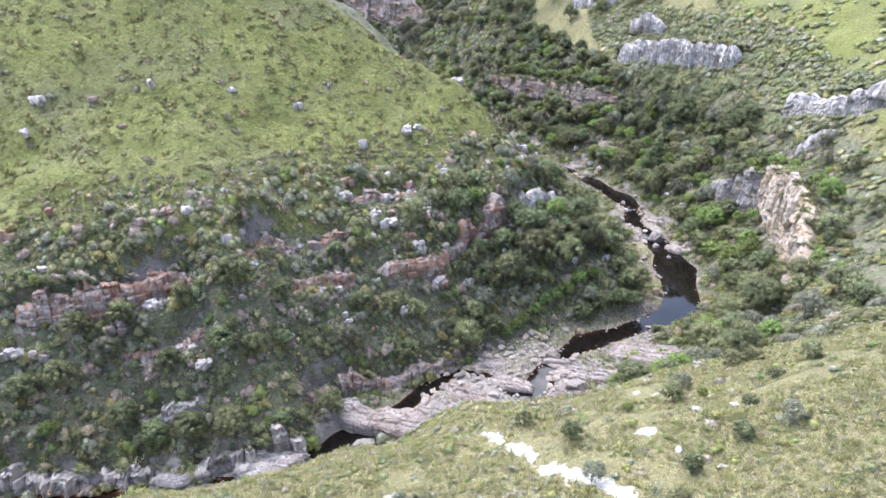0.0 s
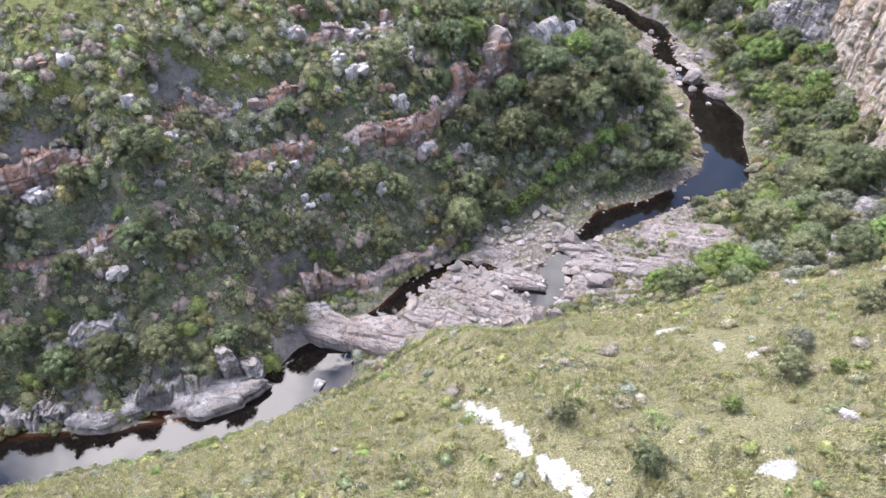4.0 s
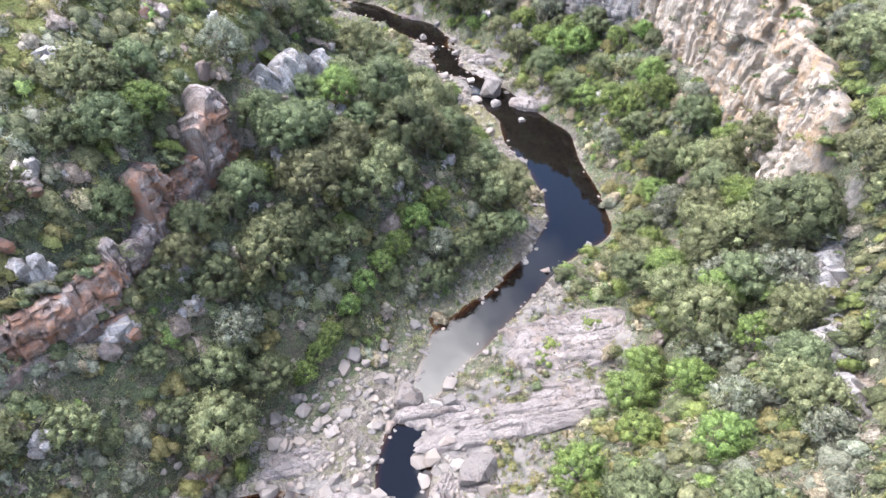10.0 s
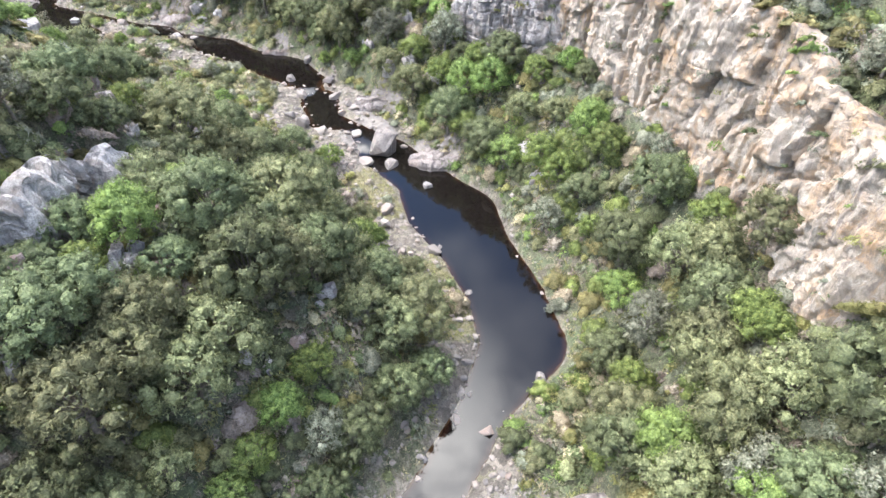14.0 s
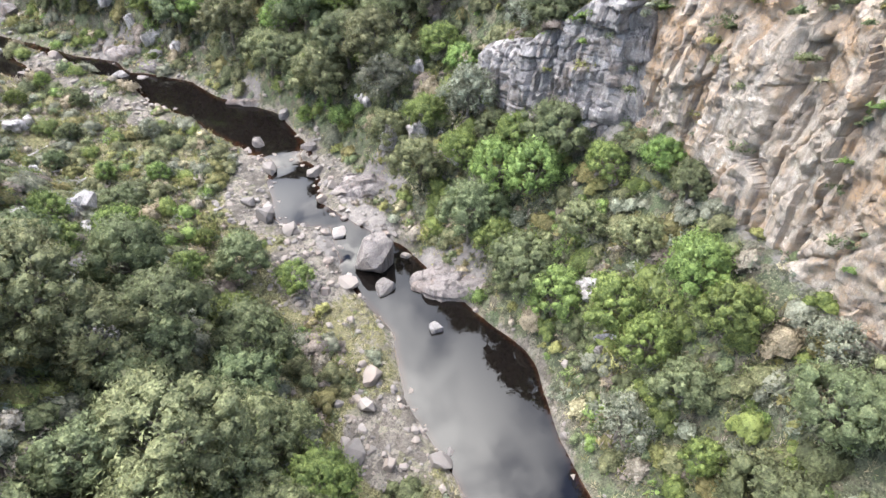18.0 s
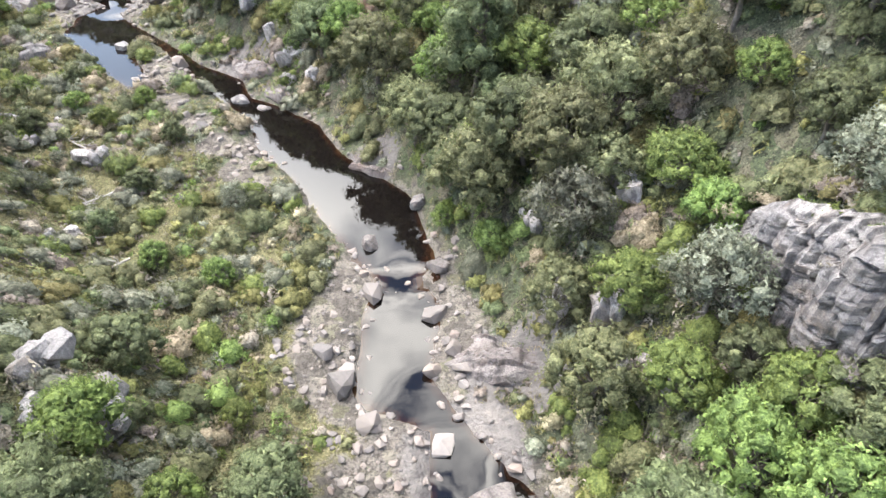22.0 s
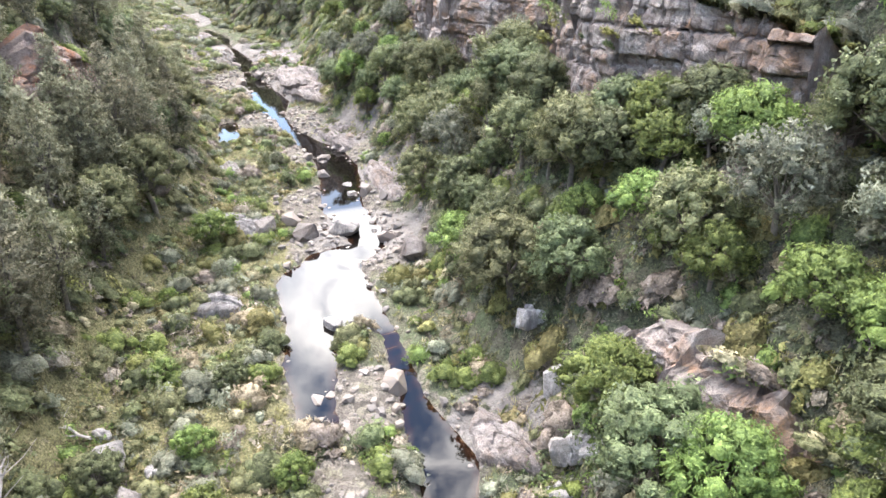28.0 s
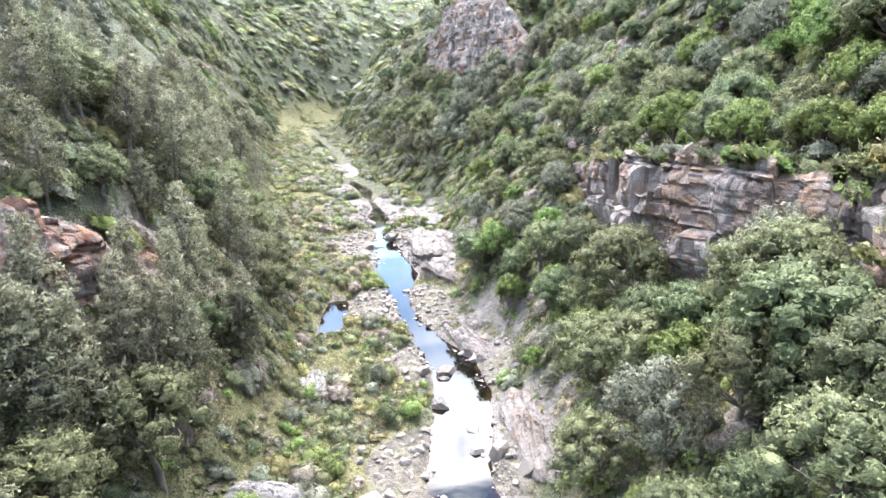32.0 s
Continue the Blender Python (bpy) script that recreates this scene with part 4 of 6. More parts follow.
def build_cliff(name, line, base, top, out, rock, label, seed):
    seg = [math.dist(a, b) for a, b in zip(line, line[1:])]
    run = np.concatenate([[0], np.cumsum(seg)])
    fine = 0.12 if name == "cliff" and line[0][1] < 162 and line[0][0] < 52 and rock != "pale" else 0.15 if line[0][0] < 57 and line[0][1] < 200 else 0.3
    n = max(12, int(run[-1] / fine))
    s = np.linspace(0, run[-1], n)
    px, py = np.interp(s, run, [p[0] for p in line]), np.interp(s, run, [p[1] for p in line])
    k = np.ones(9) / 9
    pad = lambda v: np.convolve(np.concatenate([np.linspace(2 * v[0] - v[4], v[0], 5)[:4], v, np.linspace(v[-1], 2 * v[-1] - v[-5], 5)[1:]]), k, "valid")
    px, py = pad(px), pad(py)
    tx, ty = np.gradient(px), np.gradient(py)
    tl = np.hypot(tx, ty)
    nx, ny = -ty / tl * out, tx / tl * out
    zb, zt = np.interp(s, run, base), np.interp(s, run, top)
    zt = zt + fbm(s / 3.2, s * 0, 3, seed) * (0.2 if name == "cliff" else 0.7) * (zt - zb).clip(0, 4) + np.round(2 * vnoise(s / 1.1, s * 0 + 3, seed)) * 0.25 + (np.abs(vnoise(s / 0.9, s * 0 + 9, seed)) * 3.2 - 0.6 if label.startswith("jagged") else 0)
    if name == "rock_face" and rock in ("red", "purple", "grey", "cream") and not label.startswith("layered"):
        stub, _ = rows_of(s / 1.7, seed + 70)
        zt = zb + (zt - zb) * (0.45 + 0.65 * hashed(stub, stub * 0, seed + 71))
    elif rock == "purple":
        stub, _ = rows_of(s / 2.2, seed + 70)
        zt = zt - 2.2 * hashed(stub, stub * 0, seed + 71) ** 2
    end = np.minimum(smooth(0, 2.2, s), smooth(0, 2.2, run[-1] - s))
    zt = zb + (zt - zb) * (0.35 + 0.65 * end)
    m = max(14, int((max(top) - min(base) + 4) / fine))
    v = np.linspace(0, 1, m)
    S, V = np.meshgrid(s, v, indexing="ij")
    Z = (zb - 3.6)[:, None] + V * (zt - zb + 3.6)[:, None]
    wx = S + fbm(S / 2.5, Z / 2.5, 3, seed + 3) * 0.8
    wz = Z + 0.04 * S + fbm(S / 6, Z / 5, 3, seed + 8) * (0.3 if rock in ("purple", "red") else 0.8)
    off = 0.45 + fbm(S / 6.0, Z / 9.0, 3, seed + 4) * (0.5 if rock == "cream" else 0.9) + fbm(S / 0.8, Z / 0.7, 4, seed + 5) * 0.22
    if rock == "cream":
        off = off + fbm(S / 0.35, Z / 0.5, 3, seed + 14) * 0.16 - 0.5 * smooth(0.1, 0.0, np.abs(fbm(S / 2.6, Z / 11, 3, seed + 15)))
    bedded = ((3.0, 3.2, 0.85, 0.4), (1.4, 1.3, 0.4, 0.14), (0.6, 0.55, 0.16, 0.04))
    jointed = ((2.6, 9.0, 0.75, 0.1), (1.1, 4.2, 0.34, 0.05), (0.45, 1.2, 0.14, 0.03))
    tone, seam = np.zeros(S.shape), np.zeros(S.shape)
    squared = ((2.2, 2.8, 0.95, 0.2), (1.0, 1.4, 0.42, 0.1), (0.5, 0.65, 0.16, 0.04))
    for k, (cw, ch, amp, shelf) in enumerate(bedded if rock in ("purple", "red") else squared if rock == "grey" else jointed):
        if rock in ("purple", "red", "grey"):
            g, bedding, crack = blocks(wx, wz, cw, ch, seed + 7 * k)
        else:
            g, crack = facets(wx + 0.12 * wz, wz, cw, ch * 0.8, seed + 7 * k, 0.7)
            bedding, crack = 0 * g, crack * 0.6
        off = off + g * amp + bedding * shelf - crack * (0.3, 0.16, 0.05)[k]
        tone, seam = tone + g * (0.5, 0.7, 0.4)[k] + bedding * 0.2, np.maximum(seam, crack * (1.0, 0.9, 0.55)[k])
    g, crack = facets(wx, wz, 0.8, 0.6, seed + 60, 0.9)
    off = off + g * 0.07
    notch, _ = rows_of(wz / 1.9, seed + 31)
    off = off + (0.3 if rock in ("purple", "red") else 0.1) * (hashed(notch, np.floor(wx / 3.4 + 0.37 * notch), seed + 32) - 0.5)
    if rock in ("grey", "pale"):
        off = off + (0.7 if rock == "pale" else 0) + (0.25 - np.abs(fbm(S / 1.5, Z * 0.06, 3, seed + 21))) * 1.1 + (0.2 - np.abs(fbm(S / 0.6, Z * 0.15, 2, seed + 22))) * 0.9
    if rock == "purple" and name == "cliff":
        off = off - 0.7 * np.exp(-((Z - zb[:, None] - 0.5) / 0.7) ** 2)
    off = off - 0.5 * np.clip(V * 3 - 2, 0, 1) ** 2
    off = off * end[:, None] ** 0.5 - (1 - end[:, None]) * 0.6
    X, Y = px[:, None] + nx[:, None] * off, py[:, None] + ny[:, None] * off
    # weathered crown running back into the hill, and a back wall
    back = [(0.35, 0.05), (0.9, -0.15), (1.7, -0.8), (2.4, -2.5)]
    for b, dz in back:
        wob = fbm(s / 1.4, s * 0 + b * 3, 3, seed + 6) * 0.35
        X = np.concatenate([X, (px - nx * (b - off[:, -1]))[:, None]], 1)
        Y = np.concatenate([Y, (py - ny * (b - off[:, -1]))[:, None]], 1)
        Z = np.concatenate([Z, (zt + dz + wob)[:, None]], 1)
    me = mesh_of(name, np.stack([X.ravel(), Y.ravel(), Z.ravel()], 1), grid_faces(n, m + len(back)), [ROCKS[rock]], smooth_shade=False)
    for key, v in (("block", tone), ("joint", seam)):
        v = np.concatenate([v] + [v[:, -1:]] * len(back), 1)
        me.attributes.new(key, "FLOAT", "POINT").data.foreach_set("value", v.ravel().astype(np.float32))
    tagged(new(name, me), label, "cliff", kind="structure")


for i, c in enumerate(CLIFFS):
    build_cliff(*c, 40 + 13 * i)


# ---- bedrock, boulders, stones ----
def part(name, me, parent, label=""):
    ob = new(name, me)
    ob.parent = parent
    return tagged(ob, label) if label else ob


def slab_mesh(a, b, tall, seed, bed=0.28):
    """A ledge of bedrock: an angular plan, a gently stepped top, bedded sides."""
    na, top_rows, side_rows = 72, 18, 8
    th = np.linspace(0, 2 * np.pi, na, endpoint=False)
    rng = np.random.RandomState(seed)
    planes = rng.uniform(0, 2 * np.pi, 9)
    dist = rng.uniform(0.82, 1.05, 9)
    r = np.min([d / np.maximum(np.cos(th - p), 0.2) for p, d in zip(planes, dist)], 0).clip(0.5, 1.25)
    r = r * (1 + 0.22 * fbm(np.cos(th) * 2.2, np.sin(th) * 2.2, 3, seed))
    rows = []
    for i in range(top_rows):
        q = i / (top_rows - 1)
        rows.append((r * q ** 0.8 * 0.97, np.full(na, 0.0) - 0.10 * q ** 4))
    for i in range(1, side_rows + 1):
        q = i / side_rows
        step = 0.05 * (i % 2) + 0.05 * rng.rand()
        rows.append((r * (0.97 + step + 0.08 * q), np.full(na, -0.1) - q * 1.0))
    R = np.array([w[0] for w in rows])
    H = np.array([w[1] for w in rows])
    X, Y = R * np.cos(th) * a, R * np.sin(th) * b
    g1, c1 = facets(X, Y, 1.5, 0.9, seed + 1, 0.6)
    g2, c2 = facets(X, Y, 0.55, 0.4, seed + 4, 0.6)
    b1, b2, joint = blocks(X + 0.3 * fbm(X / 2, Y / 2, 2, seed), Y + 0.4 * fbm(X / 3, Y / 3, 2, seed + 9), 2.1, 0.8, seed + 2)
    h = fbm(X / 2.6, Y / 2.0, 4, seed + 1) * 0.35 + 0.04 * X + g1 * 0.16 - c1 * 0.06 + g2 * 0.09 - c2 * 0.04 + b1 * 0.2 + b2 * 0.25 - joint * 0.12
    Z = (H + 1) * tall - tall * 0.0 + h * (H > -0.5) - tall
    X = X + fbm(Y, Z * 3, 2, seed + 6) * 0.12
    tone, seam = b1 * 0.35 + b2 * 0.2 + g1 * 0.35, np.maximum(joint * 0.6, np.maximum(c1 * 0.75, c2 * 0.4))
    v = np.stack([X.ravel(), Y.ravel(), Z.ravel()], 1)
    nr = len(rows)
    i, j = np.meshgrid(np.arange(nr - 1), np.arange(na), indexing="ij")
    f = np.stack([(i * na + j).ravel(), ((i + 1) * na + j).ravel(), ((i + 1) * na + (j + 1) % na).ravel(), (i * na + (j + 1) % na).ravel()], 1)
    return v, f, tone.ravel(), seam.ravel()


SLABS = [  # x, y, half length, half width, turn, height of the top over the water, rock
    (-9.8, 58.2, 3.0, 1.7, -30, 1.5, 1), (-5.4, 56.6, 3.6, 2.0, -20, 1.6, 1), (-0.6, 54.6, 4.4, 1.9, -22, 1.6, 0), (-12.6, 59.4, 2.2, 1.6, 20, 1.8, 0), (-19, 50.8, 3.6, 1.4, 8, 1.3, 0), (-27.5, 49.6, 3.4, 1.3, 15, 1.5, 0),
    (27.4, 68.6, 5.2, 2.3, -20, 0.9, 1), (20.6, 64.6, 6.0, 1.7, -14, 0.7, 1), (17.2, 59.6, 4.2, 1.9, -36, 0.8, 1), (25.2, 63.6, 3.6, 1.3, -25, 0.8, 1)]
SLABS += [(3.2, 61.6, 3.2, 1.5, -28, 0.7, 1), (8.2, 63.6, 2.6, 1.2, -22, 0.7, 1), (6.4, 58.6, 3.2, 1.3, -26, 0.9, 1), (11.6, 57.6, 2.4, 1.2, -34, 0.7, 1), (15.9, 67.0, 2.2, 1.0, -15, 0.5, 1), (0.6, 58.2, 3.4, 1.5, -26, 1.2, 1), (6.6, 67.6, 2.4, 1.0, -10, 0.6, 1), (13.9, 61.6, 1.5, 0.9, 50, 0.5, 1)]
SLABS += [(41.6, 99.6, 2.5, 1.6, -22, 0.8, 1), (41.0, 109.6, 2.4, 1.1, -18, 1.0, 1), (41.0, 106.4, 2.4, 1.2, -25, 0.5, 1), (37.9, 125.0, 1.9, 1.3, -40, 0.5, 1),
          (29.2, 141.4, 1.9, 1.0, 20, 0.8, 1), (30.6, 138.0, 1.9, 1.0, -40, 0.7, 1), (32.2, 135.0, 1.7, 0.8, -50, 0.5, 1), (9.4, 174.4, 2.8, 1.1, 25, 0.9, 1)]
SLABS += [(2.6, 183.5, 5.0, 2.4, -45, 1.8, 1), (-3.4, 190.5, 6.0, 2.6, -50, 1.8, 1), (-12.0, 203.5, 6.0, 2.4, -50, 1.2, 1), (-35.0, 215.0, 5.5, 3.0, -45, 0.7, 1), (-43.0, 219.5, 6.0, 2.6, -45, 0.8, 1), (-46.0, 229.0, 6.0, 2.6, -45, 0.6, 1), (-27.0, 205.0, 5.0, 2.4, -45, 0.6, 1), (-58.0, 241.0, 6.0, 2.6, -45, 0.5, 1), (17.8, 162.2, 3.6, 1.7, -62, 1.0, 1), (9.2, 171.6, 3.4, 0.9, -40, 0.7, 1), (4.6, 161.2, 1.6, 0.9, -50, 0.8, 0), (8.6, 151.4, 2.6, 1.0, 20, 0.9, 1), (10.4, 151.8, 2.6, 1.0, 8, 1.2, 0), (14.8, 143.4, 1.4, 0.8, 20, 1.0, 0), (44.0, 94.5, 1.6, 0.9, 60, 1.2, 0)]


def build_slab(x, y, a, b, turn, up, kind, seed):
    _, _, _, _, wl_, _ = lie(np.array([x]), np.array([y]))
    up = up + 0.05
    tall = up + 1.3
    v, f, tone, seam = slab_mesh(a, b, tall, seed)
    me = mesh_of("rock_slab", v, f, [(M_GREY, M_SLAB)[kind]], smooth_shade=False)
    for key, q in (("block", tone), ("joint", seam)):
        me.attributes.new(key, "FLOAT", "POINT").data.foreach_set("value", q.astype(np.float32))
    ob = new("rock_slab", me)
    ob.matrix_world = pose(x, y, wl_[0] + up, 0, 0, turn)
    tagged(ob, ("rounded pale grey bedrock ledge beside the river" if kind == 0 else "flat bedded pinkish-grey rock slab at the water's edge"), "rock", group="river bedrock")


M_SLAB = rock_material("slab_rock", (0.285, 0.25, 0.232), (0.2, 0.168, 0.155), (0.24, 0.172, 0.135), (0.075, 0.066, 0.063), 0.58, (0.6, 1.9, 1.4), 0.6)
for i, q in enumerate(SLABS):
    build_slab(*q, 300 + i)


def hull_mesh(name, seed, count=26, flat=(1, 1, 0.75), boxy=0.55):
    """An angular boulder: the hull of points on a rounded box."""
    rng = np.random.RandomState(seed)
    p = rng.normal(size=(count, 3))
    p /= np.linalg.norm(p, axis=1)[:, None]
    p = p * (1 - boxy) + boxy * p / np.abs(p).max(1)[:, None]
    p *= rng.uniform(0.86, 1.05, (count, 1)) * np.array(flat)
    bm = bmesh.new()
    for c in p:
        bm.verts.new(c)
    r = bmesh.ops.convex_hull(bm, input=bm.verts)
    bmesh.ops.delete(bm, geom=list({g for g in r["geom_interior"] + r["geom_unused"] if isinstance(g, bmesh.types.BMVert)}), context="VERTS")
    bmesh.ops.recalc_face_normals(bm, faces=bm.faces)
    me = bpy.data.meshes.new(name)
    bm.to_mesh(me)
    bm.free()
    return me


def worn_mesh(name, seed, flat=(1, 1, 0.75), mat=None, cuts=2):
    """A large boulder: a hull with its edges worn down and its faces roughened."""
    me = hull_mesh(name, seed, 26, flat, 0.84)
    bm = bmesh.new()
    bm.from_mesh(me)
    bmesh.ops.dissolve_limit(bm, angle_limit=0.3, verts=bm.verts, edges=bm.edges)
    bmesh.ops.bevel(bm, geom=bm.edges[:], offset=0.035, segments=1, affect="EDGES", clamp_overlap=True)
    bmesh.ops.triangulate(bm, faces=bm.faces)
    bmesh.ops.subdivide_edges(bm, edges=bm.edges[:], cuts=cuts, use_grid_fill=True)
    for v in bm.verts:
        v.co += v.co.normalized() * (0.07 * noise.fractal(v.co * 2.2 + Vector((seed, 0, 0)), 0.8, 2.0, 4))
    bm.to_mesh(me)
    bm.free()
    me.materials.append(mat or M_GREY)
    return me


M_BOULDER = rock_material("boulder_rock", (0.26, 0.232, 0.215), (0.17, 0.145, 0.134), (0.22, 0.16, 0.125), (0.065, 0.057, 0.055), 0.58)
HERO = [worn_mesh("boulder", 900 + i, ((1, 0.8, 0.85), (1, 0.7, 0.6), (0.9, 0.8, 1.0), (1.2, 0.7, 0.55), (1, 0.95, 0.7))[i % 5], (M_BOULDER, M_GREY, M_BOULDER)[i % 3]) for i in range(9)]
SMALL = [hull_mesh("boulder", 700 + i, 20, (1, 0.8, 0.6 + 0.05 * (i % 4))) for i in range(12)]
for me in SMALL:
    me.materials.append(M_STONE)


def boulder(x, y, r, turn=0.0, mesh=None, label="weathered grey boulder in the river bed", sink=0.3, tip=0.0):
    z = max(ground_at(x, y)[0], lie(np.array([x]), np.array([y]))[4][0] - 0.3)
    ob = new("boulder", mesh or HERO[int(abs(x * 7 + y * 3)) % len(HERO)])
    ob.matrix_world = Matrix.Translation((x, y, z + r * (0.62 - sink))) @ pose(0, 0, 0, tip, tip * 0.5, turn) @ Matrix.Diagonal((r, r, r, 1))
    tagged(ob, label, "boulder", group="river boulders")


boulder(38.2, 103.6, 1.45, 25, HERO[2], "large squared pale boulder standing in the pool", 0.0, 8)
BIG = [(37.7, 101.2, 0.7), (39.2, 120.7, 0.6), (36.0, 118.3, 0.6), (39.2, 115.8, 0.6), (17.3, 154.2, 1.0), (15.3, 152.6, 0.85), (22.9, 151.5, 1.1), (20.9, 144.2, 0.55), (16.2, 62.2, 1.2), (9.6, 57.2, 0.8), (8.2, 56.6, 0.75), (10.8, 56.4, 0.7), (6.6, 56.4, 0.6),
       (11.8, 59.4, 0.6), (14.4, 69.0, 1.1), (12.9, 60.4, 0.7), (2.2, 63.4, 0.6)]
BIG += [(10.2, 166.9, 0.7), (11.8, 163.2, 0.6), (14.4, 161.8, 0.5), (6.4, 151.0, 1.0), (12.8, 152.4, 0.9), (17.0, 132.8, 0.8), (19.0, 131.6, 0.7), (33.9, 77.0, 0.5), (38.6, 97.0, 0.45), (26.9, 104.6, 0.8), (27.3, 103.6, 0.6), (-10.5, 52.4, 0.8), (-2.4, 62.2, 0.5), (31.0, 133.4, 0.5), (29.6, 134.6, 0.6)]
for i, (bx, by, br) in enumerate(BIG):
    boulder(bx, by, br, 47 * i % 360, HERO[i % len(HERO)])

rng = np.random.RandomState(5)


def scatter(n, x0, x1, y0, y1):
    """Random places with what the land is like there."""
    x, y = rng.uniform(x0, x1, n), rng.uniform(y0, y1, n)
    h, e, er, side, wl_, nc = lie(x, y)
    return dict(x=x, y=y, z=h, e=e, er=er, side=side, wl=wl_, nc=nc, n=rng.rand(n))


def keep(s, mask):
    return {k: v[mask] for k, v in s.items()}


s = scatter(9000, -30, 46, 44, 200)
s = keep(s, (s["er"] > -0.7) & (s["er"] < 5) & (s["e"] < 1.5) & (s["n"] < stony(s) * 0.9))
for i in range(min(120, len(s["x"]))):
    r = 0.25 + 0.55 * rng.rand() ** 2
    boulder(s["x"][i], s["y"][i], r, rng.uniform(0, 360), SMALL[i % len(SMALL)], ("rough buff boulder among river stones", "angular grey boulder among river stones")[i % 2], 0.25, rng.uniform(-20, 20))


s = scatter(2600, -4, 22, 55, 75)
s = keep(s, (s["er"] > -0.6) & (s["e"] < 0.8) & (s["n"] < stony(s)))
for i in range(min(120, len(s["x"]))):
    r = 0.28 + 0.42 * rng.rand() ** 2
    boulder(s["x"][i], s["y"][i], r, rng.uniform(0, 360), (SMALL[i % len(SMALL)] if r < 0.7 else HERO[i % len(HERO)]), ("fractured pinkish-grey block of the boulder field", "pale angular block of the boulder field")[i % 2], 0.3, rng.uniform(-15, 15))


def outcrop_mesh(seed, mat):
    """Bedrock breaking out of the slope: a handful of leaning angular blocks."""
    r = np.random.RandomState(seed)
    bm = bmesh.new()
    for k in range(r.randint(4, 8)):
        one = hull_mesh("rock", seed * 11 + k, 30, (1, 1, 1), 0.85)
        w = r.uniform(0.3, 0.6)
        size = Matrix.Diagonal((w * r.uniform(0.7, 1.3), w * r.uniform(0.5, 0.9), w * r.uniform(0.8, 1.9), 1))
        one.transform(pose(r.uniform(-0.9, 0.9), r.uniform(-0.45, 0.45), r.uniform(-0.1, 0.4), r.uniform(-12, 12), r.uniform(-14, 14), r.uniform(-25, 25)) @ size)
        bm.from_mesh(one)
        bpy.data.meshes.remove(one)
    me = bpy.data.meshes.new("rock")
    bm.to_mesh(me)
    bm.free()
    me.materials.append(mat)
    return me


OUTCROP = [outcrop_mesh(950 + i, (M_RED, M_PALE)[i % 2]) for i in range(10)]
s = scatter(900, -52, 24, 54, 112)
s = keep(s, (s["side"] > 0) & (s["e"] > 4) & (s["z"] > 6) & (s["z"] < 34) & (s["n"] < 0.6 * np.where(s["z"] > 21, 0.12, 1)))
for i in range(min(170, len(s["x"]))):
    r = 0.4 + 0.65 * rng.rand() ** 1.5
    ob = new("rock", OUTCROP[i % len(OUTCROP)])
    ob.matrix_world = Matrix.Translation((s["x"][i], s["y"][i], s["z"][i] + r * 0.15)) @ pose(0, 0, 0, rng.uniform(-12, 12), rng.uniform(-12, 12), rng.uniform(0, 60)) @ Matrix.Diagonal((r, r, r, 1))
    tagged(ob, ("rust-stained rock outcrop", "pale grey rock outcrop")[i % 2] + " on the scrubby hillside", "rock", group="hillside outcrops")


SPOTS = [(33.2, 137.2, 0.9), (31.9, 139.8, 0.8), (34.6, 134.6, 0.7), (33.0, 135.6, 0.6), (31.0, 142.4, 0.8), (46.6, 113.5, 0.9), (47.2, 119.6, 1.0), (15.6, 134.3, 0.4), (17.6, 130.5, 0.5), (18.8, 132.9, 0.4), (21.7, 128.1, 0.8), (21.3, 120.4, 0.5), (21.8, 121.1, 0.6), (25.9, 109.2, 0.5), (26.0, 107.7, 0.6), (24.4, 107.9, 0.8), (-38.4, 84.5, 0.9), (-28.8, 87.3, 0.6), (-20.2, 89.1, 0.7), (-51, 76.2, 0.9), (-51, 80, 0.9), (-11.4, 86, 0.9), (-5.2, 89.8, 1.1), (-6.5, 81.9, 0.8), (-29, 67.7, 0.9), (-24.5, 70, 0.8), (-22, 71.5, 0.8), (-13.3, 77.3, 0.9), (-9, 76.4, 0.8), (-18, 71.3, 0.9),
         (-3.4, 75.7, 1.0), (-0.6, 73.7, 0.8), (26, 108.2, 0.8), (45, 92.4, 0.9), (43.8, 90, 0.9), (24, 109.6, 0.9), (25.9, 109.1, 0.8), (43.1, 110.4, 1.0), (44.7, 108.9, 0.9), (43.1, 114.7, 0.7), (44.6, 106.0, 0.9)]
for i, (x, y, r) in enumerate(SPOTS):
    ob = new("rock", OUTCROP[(i * 2 + 1) % len(OUTCROP)])
    ob.matrix_world = Matrix.Translation((x, y, ground_at(x, y)[0] + r * 0.2)) @ pose(0, 0, 0, 9 * (i % 5) - 18, 7 * (i % 4) - 10, 53 * i) @ Matrix.Diagonal((r, r, r, 1))
    tagged(ob, "weathered pale rock standing out of the scrub", "rock", group="hillside outcrops")


for i, (x, y) in enumerate([(15.4, 26.0), (13.5, 27.5), (19.1, 32.6), (-2.9, 27.1), (-5.2, 26.7), (4.5, 23.1), (3.7, 22.3), (16.7, 32.6), (32.6, 50.1), (26.6, 39.8), (23.3, 47.1), (-19.9, 27.7)]):
    r = (0.22, 0.34, 0.28)[i % 3]
    ob = new("rock", OUTCROP[(i * 2 + 1) % len(OUTCROP)])
    ob.matrix_world = Matrix.Translation((x, y, ground_at(x, y)[0] + r * 0.1)) @ pose(0, 0, 0, 8, 5, 67 * i) @ Matrix.Diagonal((r * 1.5, r * 1.2, r * 0.7, 1))
    tagged(ob, "low pale rock in the ridge grass", "rock", group="ridge rocks")


